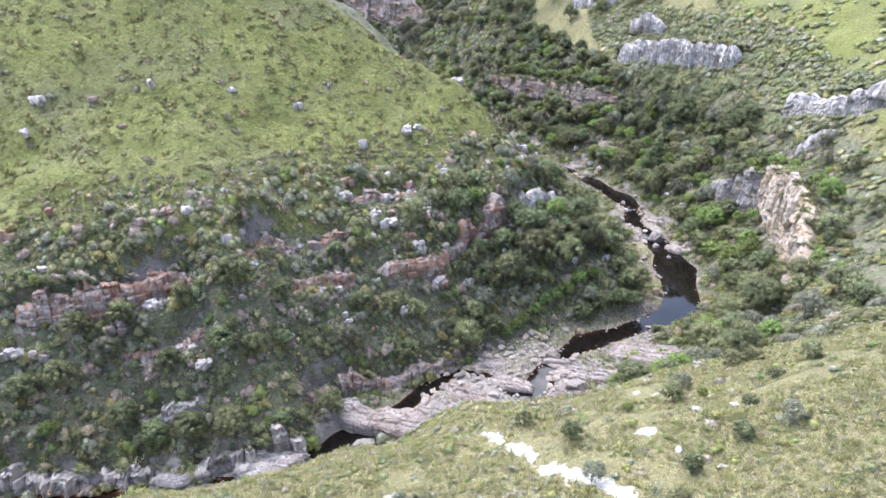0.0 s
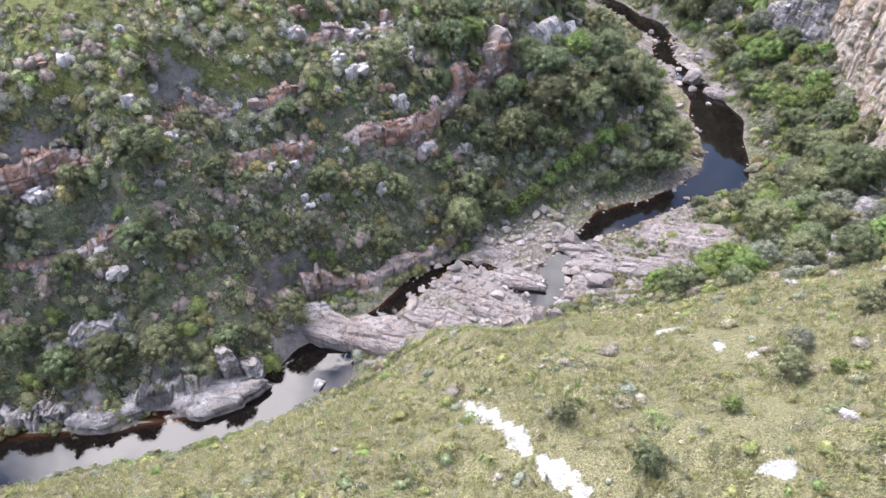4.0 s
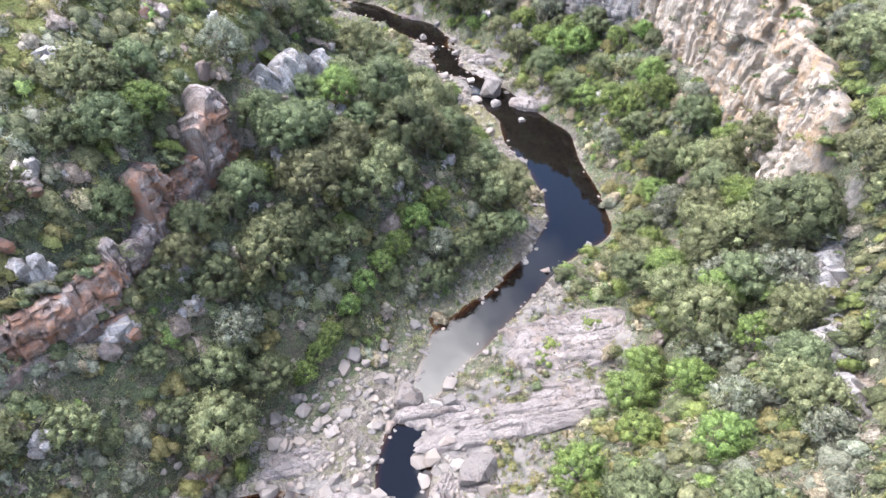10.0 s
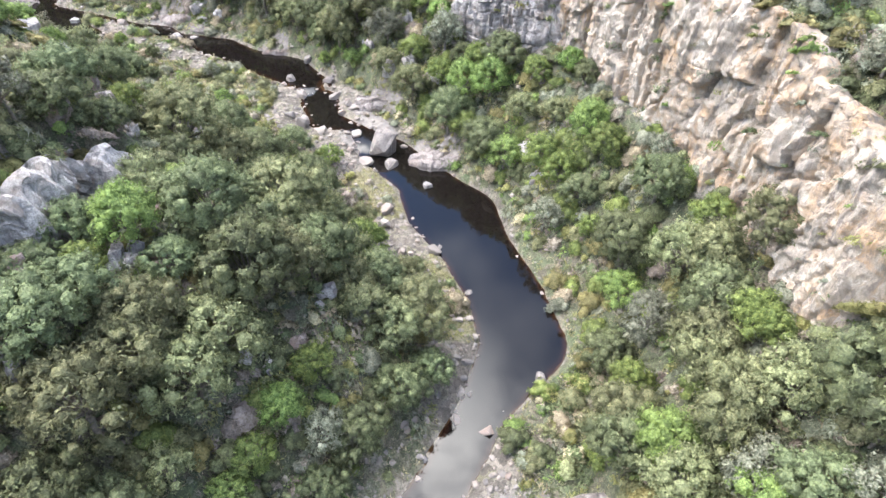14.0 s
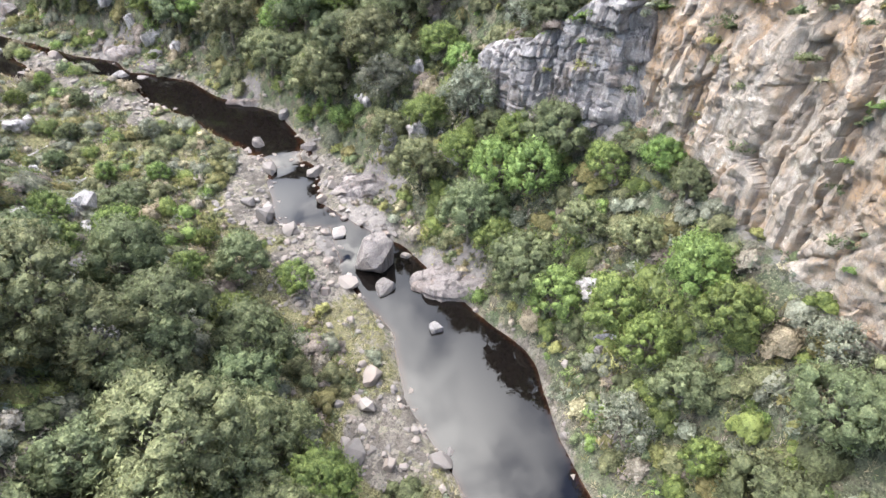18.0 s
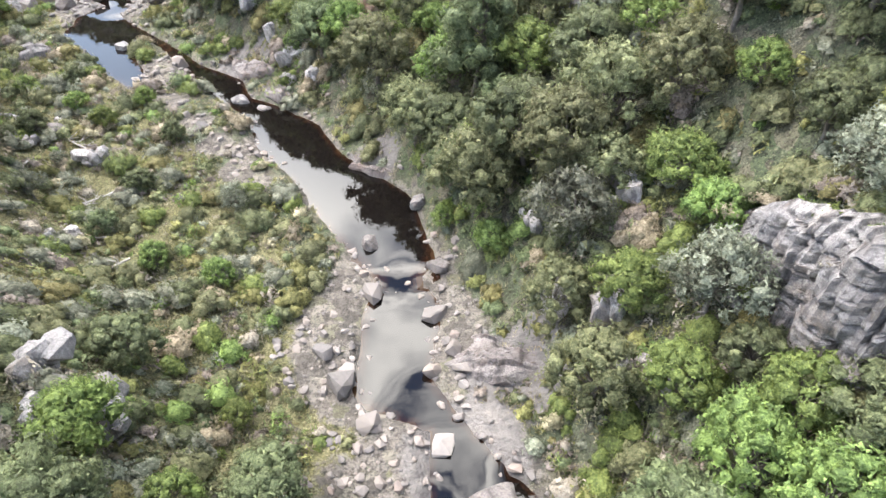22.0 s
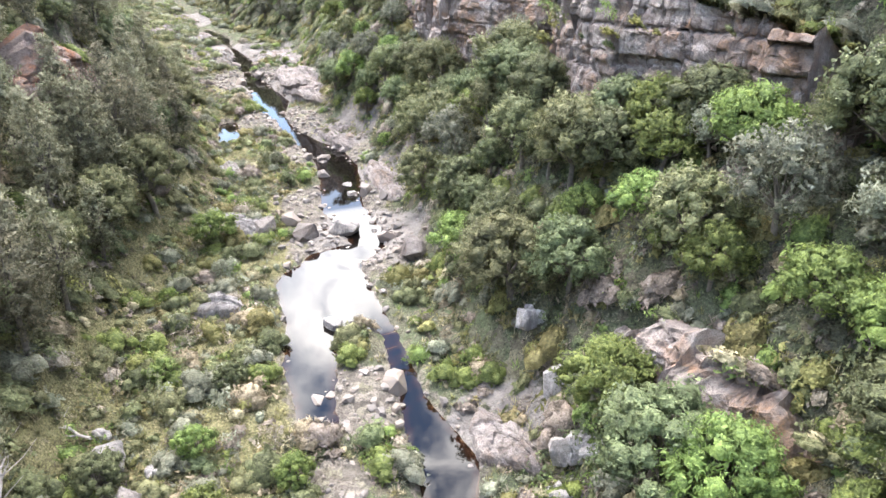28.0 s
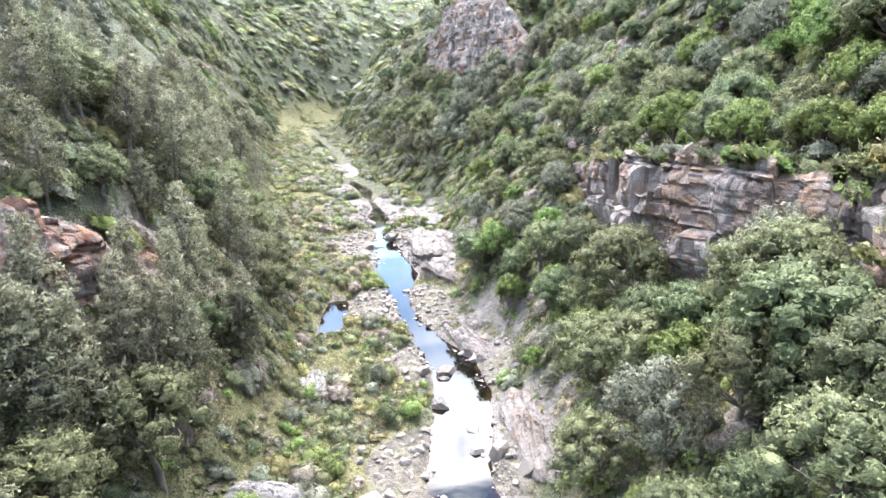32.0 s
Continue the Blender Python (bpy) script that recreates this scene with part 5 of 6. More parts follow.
def build_stones():
    base = []
    for me in SMALL[:8]:
        v = np.zeros(len(me.vertices) * 3)
        me.vertices.foreach_get("co", v)
        me.calc_loop_triangles()
        t = np.zeros(len(me.loop_triangles) * 3, dtype=np.int32)
        me.loop_triangles.foreach_get("vertices", t)
        base.append((v.reshape(-1, 3), t.reshape(-1, 3)))
    s = scatter(60000, -32, 47, 44, 205)
    s = keep(s, (s["er"] > -0.35) & (s["er"] < 6) & (s["e"] < 2) & (s["n"] < stony(s)))
    V, F, off = [], [], 0
    n = min(len(s["x"]), 3600)
    for i in range(n):
        v, t = base[i % 8]
        r = 0.08 + 0.22 * rng.rand() ** 2.2
        a = rng.uniform(0, 6.28)
        c, q = math.cos(a) * r, math.sin(a) * r
        V.append(np.stack([v[:, 0] * c - v[:, 1] * q + s["x"][i], v[:, 0] * q + v[:, 1] * c + s["y"][i], v[:, 2] * r + max(s["z"][i], s["wl"][i] - 0.1) + 0.1 * r], 1))
        F.append(t + off)
        off += len(v)
    me = mesh_of("river_stones", np.concatenate(V), np.concatenate(F), [M_STONE], smooth_shade=False)
    tagged(new("river_stones", me), "loose grey and buff stones along the river bars", "stones", kind="stuff")


build_stones()


# ---- plants ----
def unit(v):
    return v / np.maximum(np.linalg.norm(v, axis=-1, keepdims=True), 1e-9)


def leaf_sprays(c, nrm, size, r, long=1.5):
    """Small pointed leaf sprays about the points c, facing roughly along nrm."""
    t = unit(np.cross(nrm, r.normal(size=c.shape)))
    b = np.cross(nrm, t)
    sz = np.asarray(size)[:, None]
    sz = sz * 1.5
    v = np.stack([c - t * sz * long * 0.5 - b * sz * 0.45, c - t * sz * long * 0.4 + b * sz * 0.5, c + t * sz * long * 0.6], 1)
    return v.reshape(-1, 3)


def tri_index(n):
    return np.arange(n * 3).reshape(n, 3)


def blob(c, rad, r, rows=(-35, 0, 32, 62), seg=7, rough=0.2):
    """An uneven closed mass of foliage behind the outer leaves."""
    v, f = [], []
    for k, la in enumerate(rows):
        for i in range(seg):
            q = 6.283 * (i + 0.5 * (k % 2)) / seg
            w = 1 + rough * r.uniform(-1, 1)
            v.append((math.cos(q) * math.cos(radians(la)) * w, math.sin(q) * math.cos(radians(la)) * w, math.sin(radians(la)) * w))
    v.append((0, 0, 1.0))
    v.append((0, 0, -0.75))
    n = len(rows)
    for k in range(n - 1):
        for i in range(seg):
            a, b = k * seg + i, k * seg + (i + 1) % seg
            f += [(a, b, b + seg), (a, b + seg, a + seg)]
    for i in range(seg):
        f.append(((n - 1) * seg + i, (n - 1) * seg + (i + 1) % seg, n * seg))
        f.append(((i + 1) % seg, i, n * seg + 1))
    return np.array(c) + np.array(v) * np.array(rad), np.array(f)


def joined(pieces):
    """Several (vertices, faces, smooth, lay of the leaves) into one."""
    V, F, S, L, o = [], [], [], [], 0
    for v, f, s, lay in pieces:
        V.append(v)
        F.append(f + o)
        S.append(np.full(len(f), s))
        L.append(lay)
        o += len(v)
    return np.concatenate(V), np.concatenate(F), np.concatenate(S), np.concatenate(L)


def lay_leaves(me, lay):
    me.attributes.new("lay", "FLOAT_VECTOR", "POINT").data.foreach_set("vector", np.ascontiguousarray(lay, dtype=np.float32).ravel())
    return me


def bush_template(n, seed, size=(0.13, 0.26), lumps=4, flat=0.8, rows=(8, 42), seg=6):
    """A lumpy bush of radius 1: leafy masses and loose sprays round them."""
    r = np.random.RandomState(seed)
    pieces = []
    for k in range(lumps):
        a = 6.283 * k / max(lumps - 1, 1) + r.uniform(-0.4, 0.4)
        far = 0.0 if k == 0 else r.uniform(0.35, 0.6)
        rad = (0.62 if k == 0 else r.uniform(0.3, 0.45)) if lumps > 1 else 0.85
        top = r.uniform(0.85, 1.1) * flat * (1.0 if k == 0 else 0.75)
        c = np.array([math.cos(a) * far, math.sin(a) * far, top * 0.35])
        v, f = blob(c, (rad * 0.88, rad * 0.88, top * 0.55), r, rows, seg)
        pieces.append((v, f[[k for k in range(len(f)) if len(v) - 1 not in f[k]]], True, unit(v - c)))
        m = max(4, int(n * rad * rad / (0.38 + 0.14 * (lumps - 1))))
        d = unit(r.normal(size=(m, 3)))
        d[:, 2] = np.abs(d[:, 2]) * 1.2 - 0.15
        d = unit(d)
        p = c + d * np.array([rad, rad, top * 0.6]) * r.uniform(0.8, 1.18, (m, 1))
        q = leaf_sprays(p, unit(d + 0.7 * r.normal(size=(m, 3))), r.uniform(*size, m), r)
        pieces.append((q, tri_index(m), False, np.repeat(unit(d + 0.25 * r.normal(size=(m, 3))), 3, 0)))
    return joined(pieces)


def wispy_template(n, seed):
    """An open bush: upright feathery sprays with light between them."""
    r = np.random.RandomState(seed)
    a, q = r.uniform(0, 6.283, n), r.rand(n) ** 0.6
    z = r.uniform(0.1, 1.05, n) * (1.1 - 0.45 * q)
    p = np.stack([np.cos(a) * q * 0.95, np.sin(a) * q * 0.95, z], 1)
    d = unit(np.stack([np.cos(a), np.sin(a), 0.4 + 0 * a], 1) + 0.8 * r.normal(size=(n, 3)))
    lay = unit(p * np.array([1, 1, 0.6]) + np.array([0, 0, 0.35]) + 0.2 * r.normal(size=(n, 3)))
    return leaf_sprays(p, d, r.uniform(0.13, 0.3, n), r, 2.1), tri_index(n), np.full(n, False), np.repeat(lay, 3, 0)


def tuft_template(n, seed, spread=0.55):
    """A grass tussock: narrow arching blades out of one foot."""
    r = np.random.RandomState(seed)
    a = r.uniform(0, 6.283, n)
    lean = r.uniform(0.1, spread + 0.3, n)
    q = r.uniform(0, 0.3, n)
    foot = np.stack([np.cos(a) * q, np.sin(a) * q, np.zeros(n) - 0.05], 1)
    tip = np.stack([np.cos(a) * lean, np.sin(a) * lean, r.uniform(0.35, 0.85, n)], 1)
    side = np.stack([-np.sin(a), np.cos(a), np.zeros(n)], 1) * r.uniform(0.05, 0.12, (n, 1))
    lay = unit(tip * np.array([0.7, 0.7, 0]) + np.array([0, 0, 0.8]))
    return np.stack([foot - side, foot + side, tip], 1).reshape(-1, 3), tri_index(n), np.full(n, False), np.repeat(lay, 3, 0)


def plant_stuff(name, label, category, s, radius, kinds, templates, rise=1.0, sink=0.08):
    """Many plants joined into one mesh: a template each, turned, sized and placed."""
    V, F, K, S, L, o = [], [], [], [], [], 0
    gx = np.clip((ground_at(s["x"] + 0.6, s["y"]) - s["z"]) / 0.6, -0.8, 0.8) * 0.55
    gy = np.clip((ground_at(s["x"], s["y"] + 0.6) - s["z"]) / 0.6, -0.8, 0.8) * 0.55
    for i in range(len(s["x"])):
        t, f, sm, lay = templates[rng.randint(len(templates))]
        a, r = rng.uniform(0, 6.283), radius[i]
        c, q = math.cos(a) * r, math.sin(a) * r
        dx, dy = t[:, 0] * c - t[:, 1] * q, t[:, 0] * q + t[:, 1] * c
        V.append(np.stack([dx + s["x"][i], dy + s["y"][i], t[:, 2] * r * rise + s["z"][i] - sink * r + dx * gx[i] + dy * gy[i]], 1))
        L.append(np.stack([(lay[:, 0] * c - lay[:, 1] * q) / r, (lay[:, 0] * q + lay[:, 1] * c) / r, lay[:, 2]], 1))
        F.append(f + o)
        S.append(sm)
        K.append(np.full(len(f), kinds[i]))
        o += len(t)
    S = np.concatenate(S)
    me = mesh_of(name, np.concatenate(V), np.concatenate(F), LEAVES + SPRAYS, np.concatenate(K) + len(LEAVES) * (~S & (templates is not TUFT and templates is not HEATH and templates is not COVER)), S)
    tagged(new(name, lay_leaves(me, np.concatenate(L))), label, category, kind="stuff")


BUSH = [bush_template(31, 20 + i, (0.12, 0.28), (1, 2, 3)[i % 3], r_flat) for i, r_flat in enumerate((0.8, 0.65, 0.9, 1.1, 0.7, 0.8, 0.55, 0.95, 0.75))]
BUSH += [wispy_template(36, 220 + i) for i in range(4)]
FINE = [bush_template(104, 320 + i, (0.07, 0.15), (3, 4, 5)[i % 3], r_flat, (5, 42), 6) for i, r_flat in enumerate((0.8, 0.95, 0.7, 1.05, 0.85, 0.75))]
COVER = [bush_template(7, 360 + i, (0.2, 0.42), 1, 0.7, (15,), 5) for i in range(4)] + [wispy_template(12, 380 + i) for i in range(4)]
LOW = [bush_template(9, 60 + i, (0.22, 0.46), 1, 0.75, (12,), 5) for i in range(6)]
FAR = [bush_template(12, 80 + i, (0.16, 0.34), 1, 1.1, (0, 45), 6) for i in range(6)]
DISTANT = [bush_template(7, 420 + i, (0.2, 0.4), 1, 1.0, (20,), 5) for i in range(5)]
TUFT = [tuft_template(13, 40 + i) for i in range(6)]
HEATH = [tuft_template(10, 140 + i, 0.35) for i in range(6)] + LOW[:1]


def close_by(s):
    """The stretch of the gorge that lies near enough to tell single shrubs apart."""
    lo = np.interp(s["y"], [84, 88, 92, 98, 132, 142, 152, 165, 180, 208], [-48, -14, -4, 7, 9, 5, -5, -15, -26, -48])
    hi = np.interp(s["y"], [45, 60, 75, 90, 105, 125, 140, 150, 165, 185, 208], [38, 44, 52, 59, 59, 52, 45, 41, 35, 25, 14])
    return (s["x"] > lo) & (s["x"] < hi) & (s["y"] < 208)


def on_ridge(s):
    return (s["side"] < 0) & (s["y"] + 0.45 * s["x"] < 61) & (s["e"] > 2.5)


def on_trail(s):
    d, _, _ = line_frame(TRAIL, s["x"], s["y"])
    bare = d < 0.35 + 0.05 * (33 - s["y"]).clip(0, 16)
    for px, py, pr in PATCHES:
        bare |= np.hypot(s["x"] - px, s["y"] - py) < pr * 0.9
    return bare


def pick(n, odds):
    return rng.choice(len(odds), n, p=np.array(odds) / sum(odds))


def build_scrub():
    # scrub on the valley sides
    s = scatter(44000, -50, 60, 42, 206)
    hill = (s["side"] > 0) & (s["z"] > 23 + 5 * fbm(s["x"] / 9, s["y"] / 9, 2, 3)) & (s["y"] < 110)
    clump = fbm(s["x"] / 6, s["y"] / 6, 3, 77)
    bare = np.zeros(len(s["x"]))
    for rx, ry, rr in ROCKY:
        bare = np.maximum(bare, 1 - smooth(rr * 0.6, rr, np.hypot(s["x"] - rx, s["y"] - ry)))
    want = np.where(s["e"] > 0.5, 1.0, 0.6) * (1 - 0.3 * s["nc"]) * np.where(clump < -0.3, 0.5, 1) * close_by(s) * (1 - 0.85 * bare) * np.where(stony(s) > 0.3, 0.3, 1)
    s = keep(s, (s["er"] > 0.4) & ~on_ridge(s) & ~hill & (s["n"] < want * 0.78) & (stony(s) < 0.6))
    # shrubs along the crests of the rock walls
    for name, line, base, top, out, _, _ in CLIFFS:
        if line[0][1] > 200 or line[0][0] > 52:
            continue
        for (ax, ay), (bx, by), za, zb in zip(line, line[1:], top, top[1:]):
            m = int(math.dist((ax, ay), (bx, by)) * (5 if name == "cliff" else 3))
            u, back = rng.rand(m), rng.uniform(0.2 if name == "cliff" else -0.9, 2.6, m)
            nx, ny = (by - ay) * out, -(bx - ax) * out
            k = math.hypot(nx, ny)
            c = dict(x=ax + u * (bx - ax) + nx / k * back, y=ay + u * (by - ay) + ny / k * back)
            h, e, er, side, wl_, nc = lie(c["x"], c["y"])
            c.update(z=np.where(back > 0, np.maximum(h, za + u * (zb - za) - 0.35 - 0.25 * back), h), e=e, er=er, side=side, wl=wl_, nc=nc, n=rng.rand(m))
            s = {q: np.concatenate([s[q], c[q]]) for q in s}
    for name, line, base, top, out, _, _ in CLIFFS:
        if name != "cliff" or line[0][1] > 155:
            continue
        for (ax, ay), (bx, by), b0, b1, t0, t1 in zip(line, line[1:], base, base[1:], top, top[1:]):
            m = int(math.dist((ax, ay), (bx, by)) * (t0 - b0 + t1 - b1) * 0.11)
            u, v = rng.rand(m), rng.uniform(0.15, 1.0, m)
            nx, ny = (by - ay) * out, -(bx - ax) * out
            k = math.hypot(nx, ny)
            c = dict(x=ax + u * (bx - ax) - nx / k * 0.55, y=ay + u * (by - ay) - ny / k * 0.55)
            h, e, er, side, wl_, nc = lie(c["x"], c["y"])
            zb, zt = b0 + u * (b1 - b0), t0 + u * (t1 - t0)
            c.update(z=zb + v * (zt - zb) - 0.1, e=e, er=er, side=side, wl=wl_, nc=nc, n=rng.rand(m) * 0 - 1)
            s = {q: np.concatenate([s[q], c[q]]) for q in s}
    n = len(s["x"])
    k = pick(n, [27, 26, 8, 20, 6, 4, 10, 0, 3])
    k = np.where((s["e"] < 0.5) & (rng.rand(n) < 0.6), pick(n, [8, 20, 12, 18, 8, 12, 10, 0, 10]), k)
    bright = (s["e"] < 7) & (s["side"] < 0)
    k = np.where(bright & (rng.rand(n) < 0.2), 2, k)
    k = np.where((s["side"] < 0) & (rng.rand(n) < 0.08), 4, k)
    k = np.where((s["side"] < 0) & (s["e"] > 9) & (s["y"] > 132) & (s["y"] < 172) & (rng.rand(n) < 0.3), 4, k)
    size = np.where(s["n"] < 0, 0.22 + 0.4 * rng.rand(n) ** 2, 0.3 + 0.95 * rng.rand(n) ** 2.0)
    large = size > 0.82
    for who, name, label, kit in ((~large, "shrubs", "dense mixed green and grey fynbos shrubs on the slopes", BUSH), (large, "tall_shrubs", "tall rounded leafy shrubs crowding the slopes", FINE)):
        plant_stuff(name, label, "shrubs", keep(s, who), size[who], k[who], kit, 1.1)
    # low cover between the shrubs
    s = scatter(56000, -50, 60, 42, 206)
    hill = (s["side"] > 0) & (s["z"] > 25) & (s["y"] < 110)
    s = keep(s, (s["er"] > 0.6) & ~on_ridge(s) & ~hill & close_by(s) & (s["er"] > 1.0) & (stony(s) < 0.4) & (s["nc"] < 0.5) & (fbm(s["x"] / 5, s["y"] / 5, 2, 55) > -0.32))
    n = min(len(s["x"]), 26000)
    s = {q: v[:n] for q, v in s.items()}
    plant_stuff("low_cover", "low green and brown undergrowth between the shrubs", "undergrowth", s, 0.2 + 0.3 * rng.rand(n), pick(n, [16, 24, 6, 16, 6, 10, 22, 6, 8]), COVER, 0.95)
    # low heath on the upper left hill
    s = scatter(26000, -62, 20, 55, 112)
    hill = (s["side"] > 0) & (s["z"] > 17 + 5 * fbm(s["x"] / 9, s["y"] / 9, 2, 3)) & (s["nc"] < 0.4)
    s = keep(s, hill & (s["n"] < 0.8))
    n = len(s["x"])
    plant_stuff("heath", "low bright green heath covering the hill", "heath", s, 0.22 + 0.35 * rng.rand(n) ** 2, pick(n, [3, 8, 5, 6, 10, 4, 4, 10, 52]), HEATH, 0.9)
    # grass on the near ridge and the river flats
    s = scatter(110000, -46, 44, 8, 66)
    s = keep(s, on_ridge(s) & ~on_trail(s) & (fbm(s["x"] / 3, s["y"] / 3, 2, 9) > -0.34))
    n = min(len(s["x"]), 38000)
    s = {q: v[:n] for q, v in s.items()}
    plant_stuff("grass", "yellow-green tussock grass on the ridge", "grass", s, 0.22 + 0.4 * rng.rand(n) ** 1.8, pick(n, [3, 12, 4, 6, 12, 8, 6, 52, 22]), TUFT, 0.95)
    s = scatter(60000, -12, 60, 56, 195)
    flat = (s["er"] > 0.3) & (s["e"] < 6) & (stony(s) < 0.45)
    s = keep(s, flat & (s["n"] < 0.7))
    n = len(s["x"])
    plant_stuff("flats_grass", "pale green and straw grass on the river flats", "grass", s, 0.2 + 0.28 * rng.rand(n), pick(n, [2, 14, 6, 12, 8, 42, 12, 26, 8]), TUFT, 0.9)
    # low plants among the grass of the ridge
    s = scatter(4600, -46, 46, 8, 64)
    s = keep(s, on_ridge(s) & ~on_trail(s) & (s["n"] < 0.6))
    n = len(s["x"])
    plant_stuff("ridge_shrubs", "scattered low green shrubs in the ridge grass", "shrubs", s, 0.2 + 0.5 * rng.rand(n) ** 2.5, pick(n, [3, 8, 3, 6, 5, 1, 4, 0, 8]), BUSH, 0.9)
    # far slopes
    s = scatter(70000, -170, 30, 200, 370)
    s = keep(s, ~close_by(s) & (s["er"] > 2) & (s["n"] < np.where((s["y"] < 110) & (s["x"] < 10), 0.0, 0.8)) & ((s["x"] > -50) | (s["y"] > 200)) & ((s["x"] < 90) | (s["y"] < 170)))
    n = min(len(s["x"]), 8000)
    s = {q: v[:n] for q, v in s.items()}
    plant_stuff("far_scrub", "distant green scrub on the far valley sides", "scrub", s, 0.7 + 1.1 * rng.rand(n) ** 2, pick(n, [26, 32, 10, 14, 8, 1, 3, 0, 14]), DISTANT, 0.85)


build_scrub()


def build_distant_scrub():
    s = scatter(16000, -290, -20, 300, 560)
    s = keep(s, (s["er"] > 4) & (s["n"] < 0.8))
    n = min(len(s["x"]), 4200)
    s = {q: v[:n] for q, v in s.items()}
    plant_stuff("distant_scrub", "hazy green scrub on the hills at the head of the valley", "scrub", s, 1.5 + 2.0 * rng.rand(n) ** 2, pick(n, [22, 34, 8, 18, 8, 1, 3, 0, 14]), DISTANT, 0.8)


build_distant_scrub()


def build_side_scrub():
    s = scatter(20000, 38, 130, 58, 270)
    s = keep(s, ~close_by(s) & (s["er"] > 2) & (s["n"] < np.where(s["z"] > 27, 0.4, 0.8)) & (fbm(s["x"] / 12, s["y"] / 12, 2, 15) > -0.2))
    n = len(s["x"])
    plant_stuff("side_scrub", "dense green scrub on the upper valley side", "scrub", s, 0.45 + 0.75 * rng.rand(n) ** 2, pick(n, [26, 30, 8, 14, 12, 2, 3, 0, 12]), DISTANT, 0.9)


def build_band_scrub():
    s = scatter(14000, 38, 68, 98, 176)
    s = keep(s, ~close_by(s) & (s["nc"] < 0.3) & (s["z"] < 34) & (s["n"] < np.where(s["z"] < 20.5, 0.95, 0.7)))
    n = min(len(s["x"]), 5400)
    s = {q: v[:n] for q, v in s.items()}
    plant_stuff("hillside_thicket", "dark green thicket below the white rock bands", "scrub", s, (0.45 + 0.5 * rng.rand(n) ** 2) * np.where(s["z"] < 20.5, 1.6, 1.0), pick(n, [34, 30, 4, 18, 4, 0, 3, 0, 7]), DISTANT, 1.0)


build_side_scrub()
build_band_scrub()


def build_upstream_scrub():
    s = scatter(7600, -64, 26, 186, 262)
    s = keep(s, (~close_by(s) | (s["y"] > 196)) & (s["er"] > 1.5) & (s["n"] < np.where(s["e"] < 0.3, np.where(s["y"] > 214, 0.55, 0.2), 0.8)) & (s["e"] < 34))
    n = len(s["x"])
    plant_stuff("upstream_scrub", "grey-green bushes on the valley sides upstream", "scrub", s, 0.4 + 0.8 * rng.rand(n) ** 2, pick(n, [24, 30, 12, 20, 8, 2, 4, 0, 4]), FAR, 0.95)


build_upstream_scrub()


# ---- trees ----
def limb(v, f, a, b, ra, rb, sides=6):
    """A tapered round limb from a to b, added to the lists."""
    a, b = np.array(a, float), np.array(b, float)
    d = unit(b - a)
    t = unit(np.cross(d, [0.31, 0.77, 0.55]))
    u = np.cross(d, t)
    o = len(v)
    for c, r in ((a, ra), (b, rb)):
        for i in range(sides):
            q = 6.283 * i / sides
            v.append(c + (t * math.cos(q) + u * math.sin(q)) * r)
    for i in range(sides):
        j = (i + 1) % sides
        f.append((o + i, o + j, o + sides + j, o + sides + i))


